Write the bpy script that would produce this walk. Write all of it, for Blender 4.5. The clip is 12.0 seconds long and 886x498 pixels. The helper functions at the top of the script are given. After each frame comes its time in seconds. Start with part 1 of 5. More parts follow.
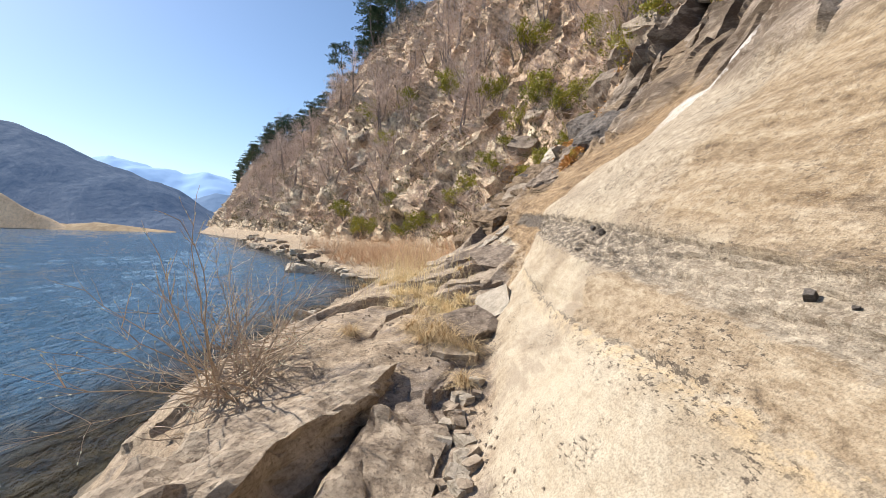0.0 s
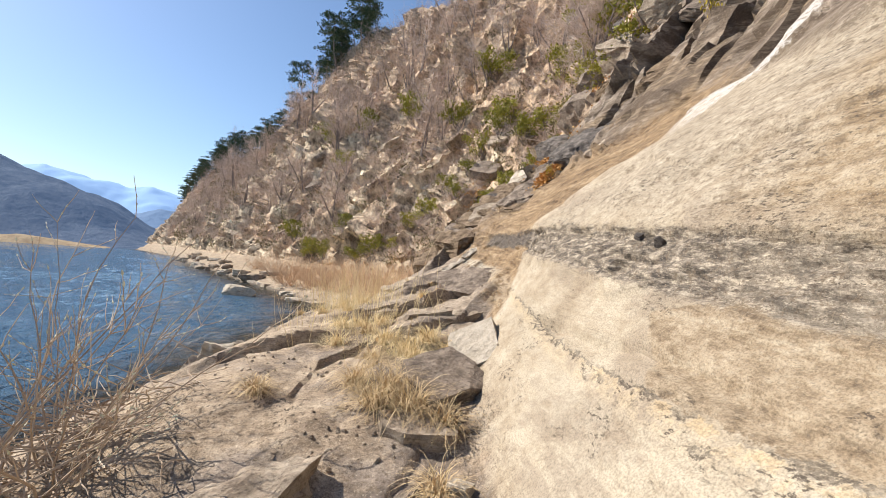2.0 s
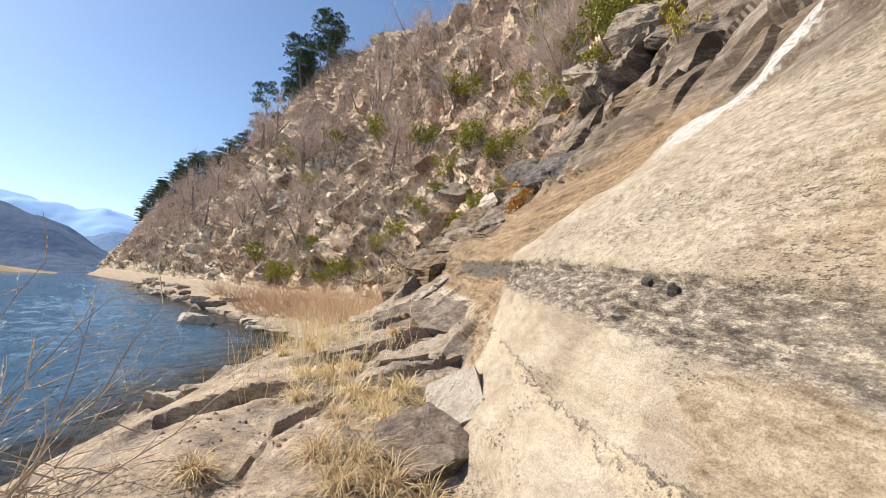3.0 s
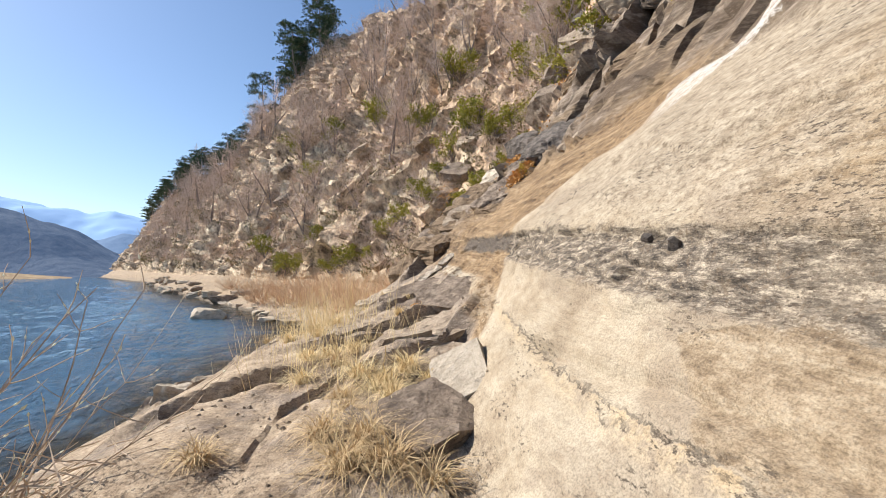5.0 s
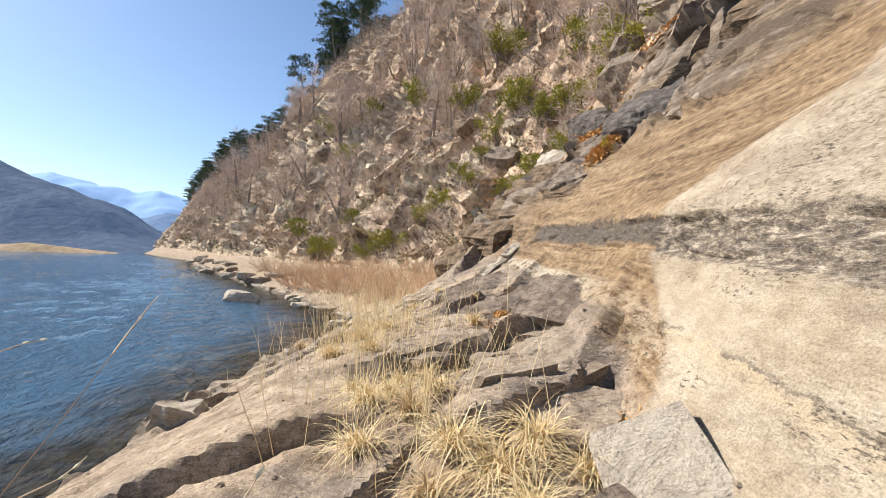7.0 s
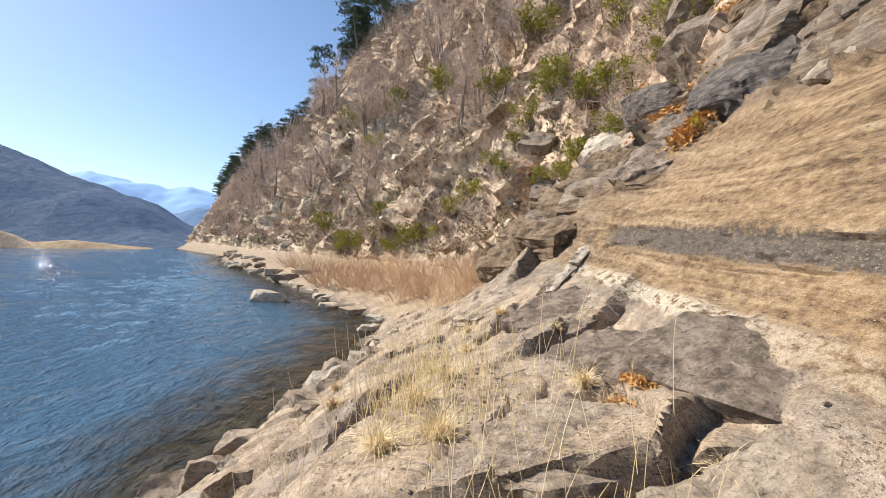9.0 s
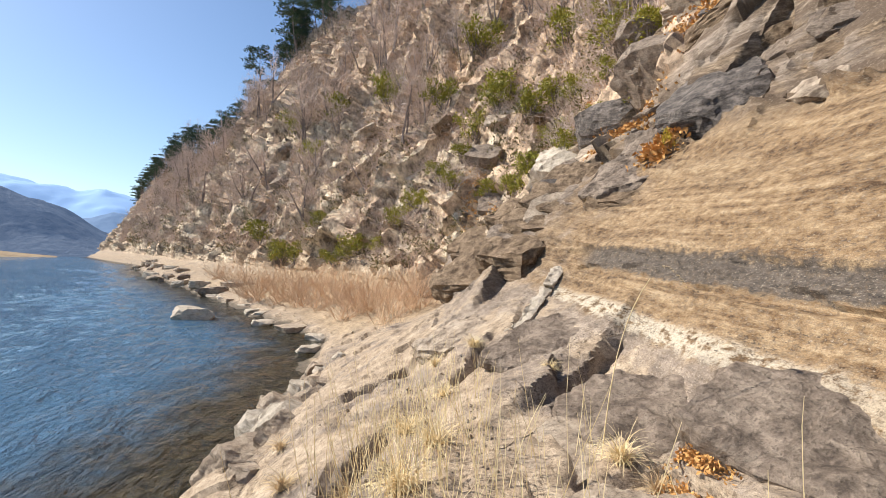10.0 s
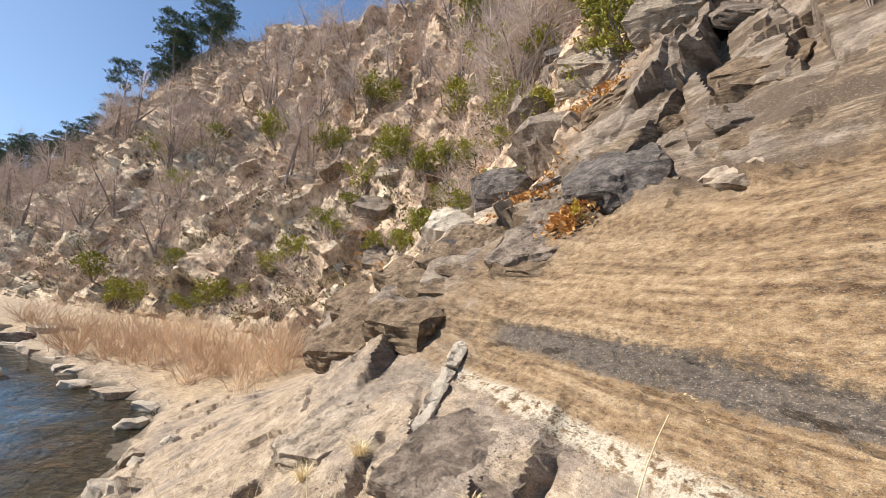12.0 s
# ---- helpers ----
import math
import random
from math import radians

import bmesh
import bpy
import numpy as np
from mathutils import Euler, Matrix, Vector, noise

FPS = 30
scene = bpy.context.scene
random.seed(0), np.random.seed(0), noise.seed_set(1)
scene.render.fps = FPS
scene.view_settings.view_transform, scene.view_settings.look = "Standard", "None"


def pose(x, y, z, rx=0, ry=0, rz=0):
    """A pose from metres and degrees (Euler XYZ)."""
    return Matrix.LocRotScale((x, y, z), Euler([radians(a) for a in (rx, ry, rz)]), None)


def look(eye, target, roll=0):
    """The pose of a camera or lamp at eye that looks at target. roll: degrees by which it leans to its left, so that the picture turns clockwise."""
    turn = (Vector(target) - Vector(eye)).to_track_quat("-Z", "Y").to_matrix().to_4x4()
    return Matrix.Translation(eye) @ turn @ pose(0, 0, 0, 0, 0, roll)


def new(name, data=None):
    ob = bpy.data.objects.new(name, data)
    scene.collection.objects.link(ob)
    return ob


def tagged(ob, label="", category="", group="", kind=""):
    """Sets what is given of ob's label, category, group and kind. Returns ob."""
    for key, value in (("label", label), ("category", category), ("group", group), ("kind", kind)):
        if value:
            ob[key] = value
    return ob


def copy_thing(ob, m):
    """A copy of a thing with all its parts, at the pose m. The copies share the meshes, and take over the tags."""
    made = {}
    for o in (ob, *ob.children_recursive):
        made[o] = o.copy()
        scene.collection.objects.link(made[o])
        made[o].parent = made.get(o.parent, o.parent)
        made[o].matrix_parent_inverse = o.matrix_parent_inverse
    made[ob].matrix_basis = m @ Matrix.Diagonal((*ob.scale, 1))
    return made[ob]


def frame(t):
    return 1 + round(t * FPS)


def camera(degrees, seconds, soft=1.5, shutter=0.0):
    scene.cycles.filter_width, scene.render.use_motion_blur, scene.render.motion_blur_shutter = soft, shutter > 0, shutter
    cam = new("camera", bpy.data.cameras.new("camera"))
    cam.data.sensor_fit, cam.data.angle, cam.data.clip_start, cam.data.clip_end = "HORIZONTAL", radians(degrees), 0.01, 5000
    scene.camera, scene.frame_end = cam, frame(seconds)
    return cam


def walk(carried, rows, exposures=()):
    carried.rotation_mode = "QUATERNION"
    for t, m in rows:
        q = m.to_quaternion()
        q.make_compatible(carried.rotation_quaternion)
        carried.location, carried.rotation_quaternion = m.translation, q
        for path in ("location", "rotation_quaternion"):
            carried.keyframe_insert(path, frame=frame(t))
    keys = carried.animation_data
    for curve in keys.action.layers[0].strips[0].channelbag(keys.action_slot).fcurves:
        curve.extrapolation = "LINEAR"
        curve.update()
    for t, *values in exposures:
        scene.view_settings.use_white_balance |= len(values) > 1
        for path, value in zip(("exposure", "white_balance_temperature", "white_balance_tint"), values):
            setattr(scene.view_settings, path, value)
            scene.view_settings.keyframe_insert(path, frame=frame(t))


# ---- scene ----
cam = camera(88.5, 12.0, soft=0.7)
PATH = [
    (0, (0.352, -0.599, 3.206), (0.306, 1.399, 3.129), 1.4),
    (0.5, (0.27, -0.279, 3.132), (0.246, 1.72, 3.059), 1.8),
    (1, (0.159, 0.249, 3.134), (0.14, 2.249, 3.114), 2.1),
    (1.5, (0.22, 0.864, 3.034), (0.262, 2.863, 3.062), 2.9),
    (2, (0.244, 1.268, 3.026), (0.387, 3.263, 3.078), 3.5),
    (2.5, (0.148, 1.645, 3.143), (0.372, 3.63, 3.235), 3.5),
    (3, (0.198, 1.759, 3.215), (0.475, 3.734, 3.364), 2.7),
    (3.2, (0.22, 1.759, 3.209), (0.51, 3.731, 3.377), 2.3),
    (4.8, (0.308, 1.816, 3.187), (0.591, 3.794, 3.292), -0.5),
    (5, (0.315, 1.85, 3.141), (0.562, 3.834, 3.21), -0.8),
    (5.5, (0.201, 2.045, 3.044), (0.356, 4.039, 3.033), -0.7),
    (6, (-0.004, 2.556, 3.071), (0.101, 4.553, 3.055), 0.0),
    (6.5, (-0.107, 3.104, 3.167), (0.0, 5.101, 3.177), 0.9),
    (6.7, (-0.145, 3.385, 3.167), (-0.024, 5.381, 3.191), 1.3),
    (8.3, (-0.487, 4.771, 3.373), (-0.485, 6.771, 3.351), 1.8),
    (8.5, (-0.587, 4.935, 3.442), (-0.598, 6.935, 3.422), 1.6),
    (9, (-0.635, 5.407, 3.495), (-0.629, 7.407, 3.466), 0.4),
    (9.5, (-0.714, 5.82, 3.603), (-0.596, 7.817, 3.601), 0.6),
    (10, (-1.0, 6.344, 3.639), (-0.727, 8.325, 3.658), 0.9),
    (10.5, (-1.026, 6.678, 3.71), (-0.592, 8.63, 3.738), 1.1),
    (11, (-0.819, 7.117, 3.682), (-0.254, 9.034, 3.758), 2.1),
    (11.5, (-0.853, 7.412, 3.795), (-0.189, 9.289, 3.982), 3.5),
    (12, (-0.94, 7.649, 3.859), (-0.179, 9.478, 4.133), 4.2),
]
walk(cam, [(t, look(eye, target, roll)) for t, eye, target, roll in PATH])

# ---- sky, sun and exposure ----
scene.view_settings.exposure = 0.53
world = bpy.data.worlds.new("sky")
scene.world = world
world.use_nodes = True
wn = world.node_tree
sky = wn.nodes.new("ShaderNodeTexSky")
sky.sky_type = "NISHITA"
sky.sun_disc = False
SUN_DIR = Vector((-0.69, 0.32, 0.65)).normalized()
sky.sun_elevation = math.asin(SUN_DIR.z)
sky.sun_rotation = math.atan2(SUN_DIR.x, SUN_DIR.y)
sky.air_density, sky.dust_density, sky.ozone_density = 1.0, 0.5, 4.0
wn.nodes["Background"].inputs["Strength"].default_value = 0.104
wn.links.new(sky.outputs[0], wn.nodes["Background"].inputs["Color"])
sun_data = bpy.data.lights.new("sun", "SUN")
sun_data.energy, sun_data.angle, sun_data.color = 5.0, radians(0.53), (1.0, 0.95, 0.87)
sun = new("sun", sun_data)
sun.matrix_world = look((0, 0, 60), Vector((0, 0, 60)) - SUN_DIR)


# ---- node helpers ----
class Mat:
    """A node material with short calls for the nodes used here."""

    def __init__(self, name, rough=0.85, spec=0.25):
        self.m = bpy.data.materials.new(name)
        self.m.use_nodes = True
        self.t = self.m.node_tree
        self.b = self.t.nodes["Principled BSDF"]
        self.b.inputs["Roughness"].default_value = rough
        self.b.inputs["Specular IOR Level"].default_value = spec

    def node(self, kind, **put):
        n = self.t.nodes.new(kind)
        for k, v in put.items():
            n.inputs[k.replace("_", " ")].default_value = v
        return n

    def link(self, a, b):
        self.t.links.new(a, b)

    def pos(self, scale=(1, 1, 1), rot=(0, 0, 0), local=False):
        if local:
            src = self.node("ShaderNodeTexCoord").outputs["Object"]
        else:
            src = self.node("ShaderNodeNewGeometry").outputs["Position"]
        mp = self.node("ShaderNodeMapping")
        mp.inputs["Scale"].default_value = scale
        mp.inputs["Rotation"].default_value = [radians(a) for a in rot]
        self.link(src, mp.inputs["Vector"])
        return mp.outputs[0]

    def noise(self, vec, scale, detail=6.0, rough=0.6, dist=0.0):
        n = self.node("ShaderNodeTexNoise", Scale=scale, Detail=detail, Roughness=rough, Distortion=dist)
        self.link(vec, n.inputs["Vector"])
        return n.outputs["Fac"]

    def voronoi(self, vec, scale, feature="F1", out="Distance"):
        n = self.t.nodes.new("ShaderNodeTexVoronoi")
        n.feature = feature
        n.inputs["Scale"].default_value = scale
        self.link(vec, n.inputs["Vector"])
        return n.outputs[out]

    def attr(self, name):
        n = self.t.nodes.new("ShaderNodeAttribute")
        n.attribute_name = name
        return n.outputs["Fac"]

    def math(self, op, a, b=0.0, clamp=False):
        n = self.t.nodes.new("ShaderNodeMath")
        n.operation, n.use_clamp = op, clamp
        for i, v in enumerate((a, b)):
            if isinstance(v, (int, float)):
                n.inputs[i].default_value = v
            else:
                self.link(v, n.inputs[i])
        return n.outputs[0]

    def span(self, v, lo, hi, a=0.0, b=1.0):
        n = self.t.nodes.new("ShaderNodeMapRange")
        n.interpolation_type = "SMOOTHSTEP"
        for i, w in enumerate((v, lo, hi, a, b)):
            if isinstance(w, (int, float)):
                n.inputs[i].default_value = w
            else:
                self.link(w, n.inputs[i])
        return n.outputs[0]

    def mix(self, fac, a, b, mode="MIX"):
        n = self.t.nodes.new("ShaderNodeMix")
        n.data_type, n.blend_type = "RGBA", mode
        for i, v in ((0, fac), (6, a), (7, b)):
            if isinstance(v, (int, float)):
                n.inputs[i].default_value = v
            elif isinstance(v, tuple):
                n.inputs[i].default_value = (*v, 1) if len(v) == 3 else v
            else:
                self.link(v, n.inputs[i])
        return n.outputs[2]

    def ramp(self, fac, stops):
        n = self.t.nodes.new("ShaderNodeValToRGB")
        e = n.color_ramp.elements
        while len(e) < len(stops):
            e.new(0.5)
        for el, (p, c) in zip(e, stops):
            el.position, el.color = p, (*c, 1)
        self.link(fac, n.inputs[0])
        return n.outputs[0]

    def join(self, *axes):
        n = self.t.nodes.new("ShaderNodeCombineXYZ")
        for i, v in enumerate(axes):
            if isinstance(v, (int, float)):
                n.inputs[i].default_value = v
            else:
                self.link(v, n.inputs[i])
        return n.outputs[0]

    def sep(self, vec):
        n = self.t.nodes.new("ShaderNodeSeparateXYZ")
        self.link(vec, n.inputs[0])
        return n.outputs

    def bump(self, height, strength=0.5, distance=0.02, prev=None):
        n = self.node("ShaderNodeBump", Strength=strength, Distance=distance)
        self.link(height, n.inputs["Height"])
        if prev is not None:
            self.link(prev, n.inputs["Normal"])
        self.link(n.outputs[0], self.b.inputs["Normal"])
        return n.outputs[0]

    def color(self, c):
        if isinstance(c, tuple):
            self.b.inputs["Base Color"].default_value = (*c, 1)
        else:
            self.link(c, self.b.inputs["Base Color"])
        return self

    def rand(self):
        return self.t.nodes.new("ShaderNodeObjectInfo").outputs["Random"]

    def island(self):
        return self.t.nodes.new("ShaderNodeNewGeometry").outputs["Random Per Island"]


# ---- numeric noise ----
def hash3(i, j, k, seed):
    h = (i.astype(np.int64) * 374761393 + j.astype(np.int64) * 668265263 + k.astype(np.int64) * 2147483647 + seed * 1274126177) & 0xFFFFFFFF
    h = ((h ^ (h >> 13)) * 1274126177) & 0xFFFFFFFF
    h = ((h ^ (h >> 16)) * 2246822519) & 0xFFFFFFFF
    return ((h ^ (h >> 15)) & 0xFFFFFF) / float(0x1000000)


def vnoise(p, seed=0):
    """Smooth value noise in -1..1 at the rows of p."""
    i = np.floor(p)
    f = p - i
    f = f * f * (3 - 2 * f)
    i = i.astype(np.int64)
    out = np.zeros(len(p))
    for a in (0, 1):
        for b in (0, 1):
            for c in (0, 1):
                w = (f[:, 0] if a else 1 - f[:, 0]) * (f[:, 1] if b else 1 - f[:, 1]) * (f[:, 2] if c else 1 - f[:, 2])
                out += w * hash3(i[:, 0] + a, i[:, 1] + b, i[:, 2] + c, seed)
    return out * 2 - 1


def fbm(p, octaves=4, seed=0, gain=0.5):
    out, amp = np.zeros(len(p)), 1.0
    for o in range(octaves):
        out += amp * vnoise(p * 2.0 ** o + 17.3 * o, seed + o)
        amp *= gain
    return out


def blocks(p, seed=0, tilt=0.8):
    """Broken rock: each cell has its own level and its own tilted face, in about -1..1."""
    i = np.floor(p).astype(np.int64)
    best, out = np.full(len(p), 1e9), np.zeros(len(p))
    for a in (-1, 0, 1):
        for b in (-1, 0, 1):
            for c in (-1, 0, 1):
                ci = (i[:, 0] + a, i[:, 1] + b, i[:, 2] + c)
                q = np.stack([ci[n] + hash3(*ci, seed + 5 + n) for n in range(3)], 1)
                d = ((p - q) ** 2).sum(1)
                lev = hash3(*ci, seed + 11) * 2 - 1
                tl = sum((hash3(*ci, seed + 21 + n) - 0.5) * 2 * (p[:, n] - q[:, n]) for n in range(3)) * tilt
                near = d < best
                best[near], out[near] = d[near], (lev * 0.6 + tl)[near]
    return out


def smooth01(v, lo, hi):
    t = np.clip((v - lo) / (hi - lo), 0, 1)
    return t * t * (3 - 2 * t)


# ---- the lie of the land: cross-sections from the river bed up to the ridge ----
# each station: y, then (x, z) of bed, waterline, bank top, walk left, walk right, band foot, band head, slab, shoulder, upper slope, ridge, behind
STATIONS = {
    -6.0: ((-9, -1.6), (-4.3, 0), (-2.7, 0.8), (-1.0, 1.4), (0.5, 1.35), (1.75, 2.5), (2.05, 2.95), (2.8, 3.9), (3.6, 4.7), (7.5, 8.0), (16, 17), (40, 26)),
    1.0: ((-9, -1.6), (-3.0, 0), (-2.0, 0.5), (-0.9, 1.15), (0.5, 1.4), (1.72, 2.65), (1.98, 3.12), (2.7, 4.05), (3.5, 4.85), (7.2, 8.0), (16, 18), (40, 28)),
    3.0: ((-9, -1.6), (-3.4, 0), (-2.2, 0.8), (-0.9, 1.3), (0.6, 1.52), (1.68, 2.78), (1.95, 3.28), (2.7, 4.2), (3.5, 4.95), (7.0, 7.9), (16, 18), (40, 28)),
    4.5: ((-9, -1.6), (-3.9, 0), (-2.45, 1.38), (-0.8, 1.84), (0.78, 1.8), (1.62, 2.85), (1.92, 3.38), (2.7, 4.3), (3.5, 5.0), (6.8, 7.8), (15, 18), (40, 28)),
    7.0: ((-9, -1.6), (-4.1, 0), (-2.5, 1.42), (-0.6, 2.05), (1.05, 2.3), (1.66, 3.1), (1.8, 3.58), (3.3, 4.78), (4.4, 5.7), (7.2, 8.2), (15, 18), (40, 28)),
    8.3: ((-9, -1.6), (-4.0, 0), (-2.4, 1.4), (-0.5, 2.12), (1.1, 2.45), (1.85, 3.15), (2.0, 3.6), (3.4, 4.65), (5.6, 6.6), (8.0, 9.0), (15.5, 19), (40, 28)),
    10.2: ((-9, -1.6), (-3.9, 0), (-2.3, 1.35), (-0.4, 2.15), (1.4, 2.5), (1.9, 3.2), (2.4, 3.75), (3.1, 4.55), (4.65, 6.0), (7.6, 8.9), (15, 19), (40, 28)),
    13.2: ((-9, -1.6), (-3.7, 0), (-2.15, 1.25), (-0.6, 1.87), (1.25, 2.86), (2.1, 3.25), (2.35, 3.85), (3.5, 4.95), (5.5, 6.8), (8.2, 10.6), (16, 21), (40, 30)),
    16.0: ((-9, -1.6), (-3.5, 0), (-1.95, 1.0), (-0.3, 2.0), (1.2, 3.15), (1.65, 3.75), (2.0, 4.2), (3.2, 5.4), (5.1, 7.0), (8.3, 11.5), (17, 23), (42, 32)),
    19.5: ((-9, -1.6), (-3.3, 0), (-2.5, 0.55), (0, 1.5), (1.5, 2.4), (2.2, 3.3), (3.0, 4.5), (4.5, 6.3), (6.5, 9.0), (8.6, 12.5), (18, 25), (45, 35)),
    25.0: ((-9, -1.6), (-3.3, 0), (-2.7, 0.35), (0, 0.9), (2.0, 1.5), (3.0, 2.8), (3.8, 4.0), (5.5, 6.5), (7.5, 9.5), (10, 13.5), (20, 28), (48, 40)),
    31.0: ((-14, -1.8), (-6.5, 0), (-5.3, 0.45), (-1.0, 1.0), (2.0, 1.6), (3.2, 3.0), (4.3, 4.5), (6.5, 7.5), (9.2, 11.0), (12, 15.5), (22, 32), (50, 44)),
    41.0: ((-20, -2), (-12.5, 0), (-11, 0.5), (-6.0, 1.0), (-3.0, 1.6), (-1.5, 3.3), (0.66, 6.7), (3.4, 11.0), (6.7, 15.2), (11, 21.5), (20, 37), (50, 48)),
    74.0: ((-42, -2), (-33, 0), (-31, 0.6), (-27, 1.2), (-25, 2.0), (-23, 5), (-20, 10), (-16, 16), (-11, 24), (-6, 32), (0.7, 42), (40, 50)),
    91.0: ((-53, -2), (-42, 0), (-40, 0.7), (-38, 1.3), (-36.5, 2.0), (-35, 6), (-32, 12), (-28, 20), (-23, 29), (-19, 37), (-13.5, 45), (30, 52)),
    97.0: ((-57, -2), (-45, 0), (-43, 0.7), (-41, 1.3), (-39.5, 2), (-38, 6), (-35, 12), (-31, 19.5), (-26.5, 27.5), (-22.5, 34.5), (-17.5, 41), (24, 50)),
    103.0: ((-61, -2), (-47.6, 0), (-45.5, 0.8), (-44, 1.4), (-42.5, 2), (-40.5, 6), (-38, 11), (-34.8, 16.5), (-31, 21.5), (-28, 25.5), (-24.5, 29.5), (18, 42)),
    108.0: ((-64, -2), (-50, 0), (-48, 0.8), (-46.5, 1.4), (-45, 2), (-43, 6), (-41, 10.5), (-38, 15.5), (-35, 20), (-31.5, 23.5), (-28.5, 26.5), (15, 40)),
    150.0: ((-95, -2), (-80, 0), (-78, 0.8), (-76, 1.5), (-74, 2.5), (-72, 7), (-70, 12), (-67, 17), (-64, 22), (-61.5, 26.5), (-60, 30.5), (-15, 40)),
    190.0: ((-122, -2), (-107, 0), (-105, 0.8), (-103, 1.5), (-101, 3), (-99, 7), (-96, 12), (-93, 17), (-90, 21.5), (-87, 25.5), (-86, 29), (-40, 36)),
    225.0: ((-146, -2), (-131, 0), (-129, 0.6), (-127, 1), (-125, 2), (-123, 4), (-120, 7), (-117, 10), (-113, 14), (-109, 18), (-106, 23), (-60, 30)),
    270.0: ((-174, -2), (-160, -0.5), (-157, 0.2), (-154, 0.5), (-150, 1), (-146, 1.5), (-142, 2), (-138, 3), (-132, 4), (-126, 5), (-118, 6), (-80, 10)),
}
COLS = (8, 34, 46, 52, 44, 22, 44, 40, 44, 90, 12)
ST_Y = np.array(list(STATIONS))
KNOTS = np.array([STATIONS[y] for y in STATIONS], float)


def land_base(ys, levs):
    """Places of the cross-sections' surface at rows ys and levels levs (0 bed .. 11 behind the ridge)."""
    kx = np.stack([np.interp(ys, ST_Y, KNOTS[:, k, 0]) for k in range(12)], 1)
    kz = np.stack([np.interp(ys, ST_Y, KNOTS[:, k, 1]) for k in range(12)], 1)
    i = np.clip(np.floor(levs).astype(int), 0, 10)
    f = levs - i
    x = kx[:, i] * (1 - f) + kx[:, i + 1] * f
    z = kz[:, i] * (1 - f) + kz[:, i + 1] * f
    return x, z


def soften(a, times, axis):
    for _ in range(times):
        b = np.concatenate([np.take(a, [0], axis), a, np.take(a, [-1], axis)], axis)
        n = a.shape[axis]
        a = (np.take(b, range(n), axis) + 2 * a + np.take(b, range(2, n + 2), axis)) / 4
    return a


def rows_of_land():
    ys, y, step = [], -6.0, 0.12
    while y < 270:
        ys.append(y)
        step = 0.12 if y < 0.5 else 0.055 if y < 14 else min(step * 1.012, 1.1)
        if 14 <= y < 14.2:
            step = 0.056
        y += step
    return np.array(ys)


ROW_Y = rows_of_land()
LEVS = np.concatenate([np.arange(n) / n + k for k, n in enumerate(COLS)] + [[11.0]])


LEDGES = (
    ((0.4, 10.2), (1.5, 10.95), 0.12), ((0.6, 7.75), (1.22, 8.22), 0.1), ((-0.4, 7.72), (0.62, 7.66), 0.14), ((0.2, 8.9), (0.5, 10.0), 0.05),
    ((1.05, 6.85), (1.4, 7.3), 0.08), ((0.5, 6.5), (1.0, 6.78), 0.1), ((-0.1, 11.6), (0.55, 12.5), 0.05), ((1.1, 8.85), (1.55, 9.3), 0.05),
    ((-1.6, 6.2), (-0.7, 6.6), 0.08), ((-1.5, 9.0), (-1.0, 10.4), 0.06), ((1.2, 14.9), (2.3, 16.2), 0.25), ((-1.4, 12.2), (-0.6, 13.2), 0.06),
)


CRACK_Y, CRACK_LEV = (0.8, 2.4, 3.4, 4.8, 5.5, 6.8, 8.0, 10.0), (4.9, 4.84, 4.82, 4.68, 4.66, 4.55, 4.45, 4.3)


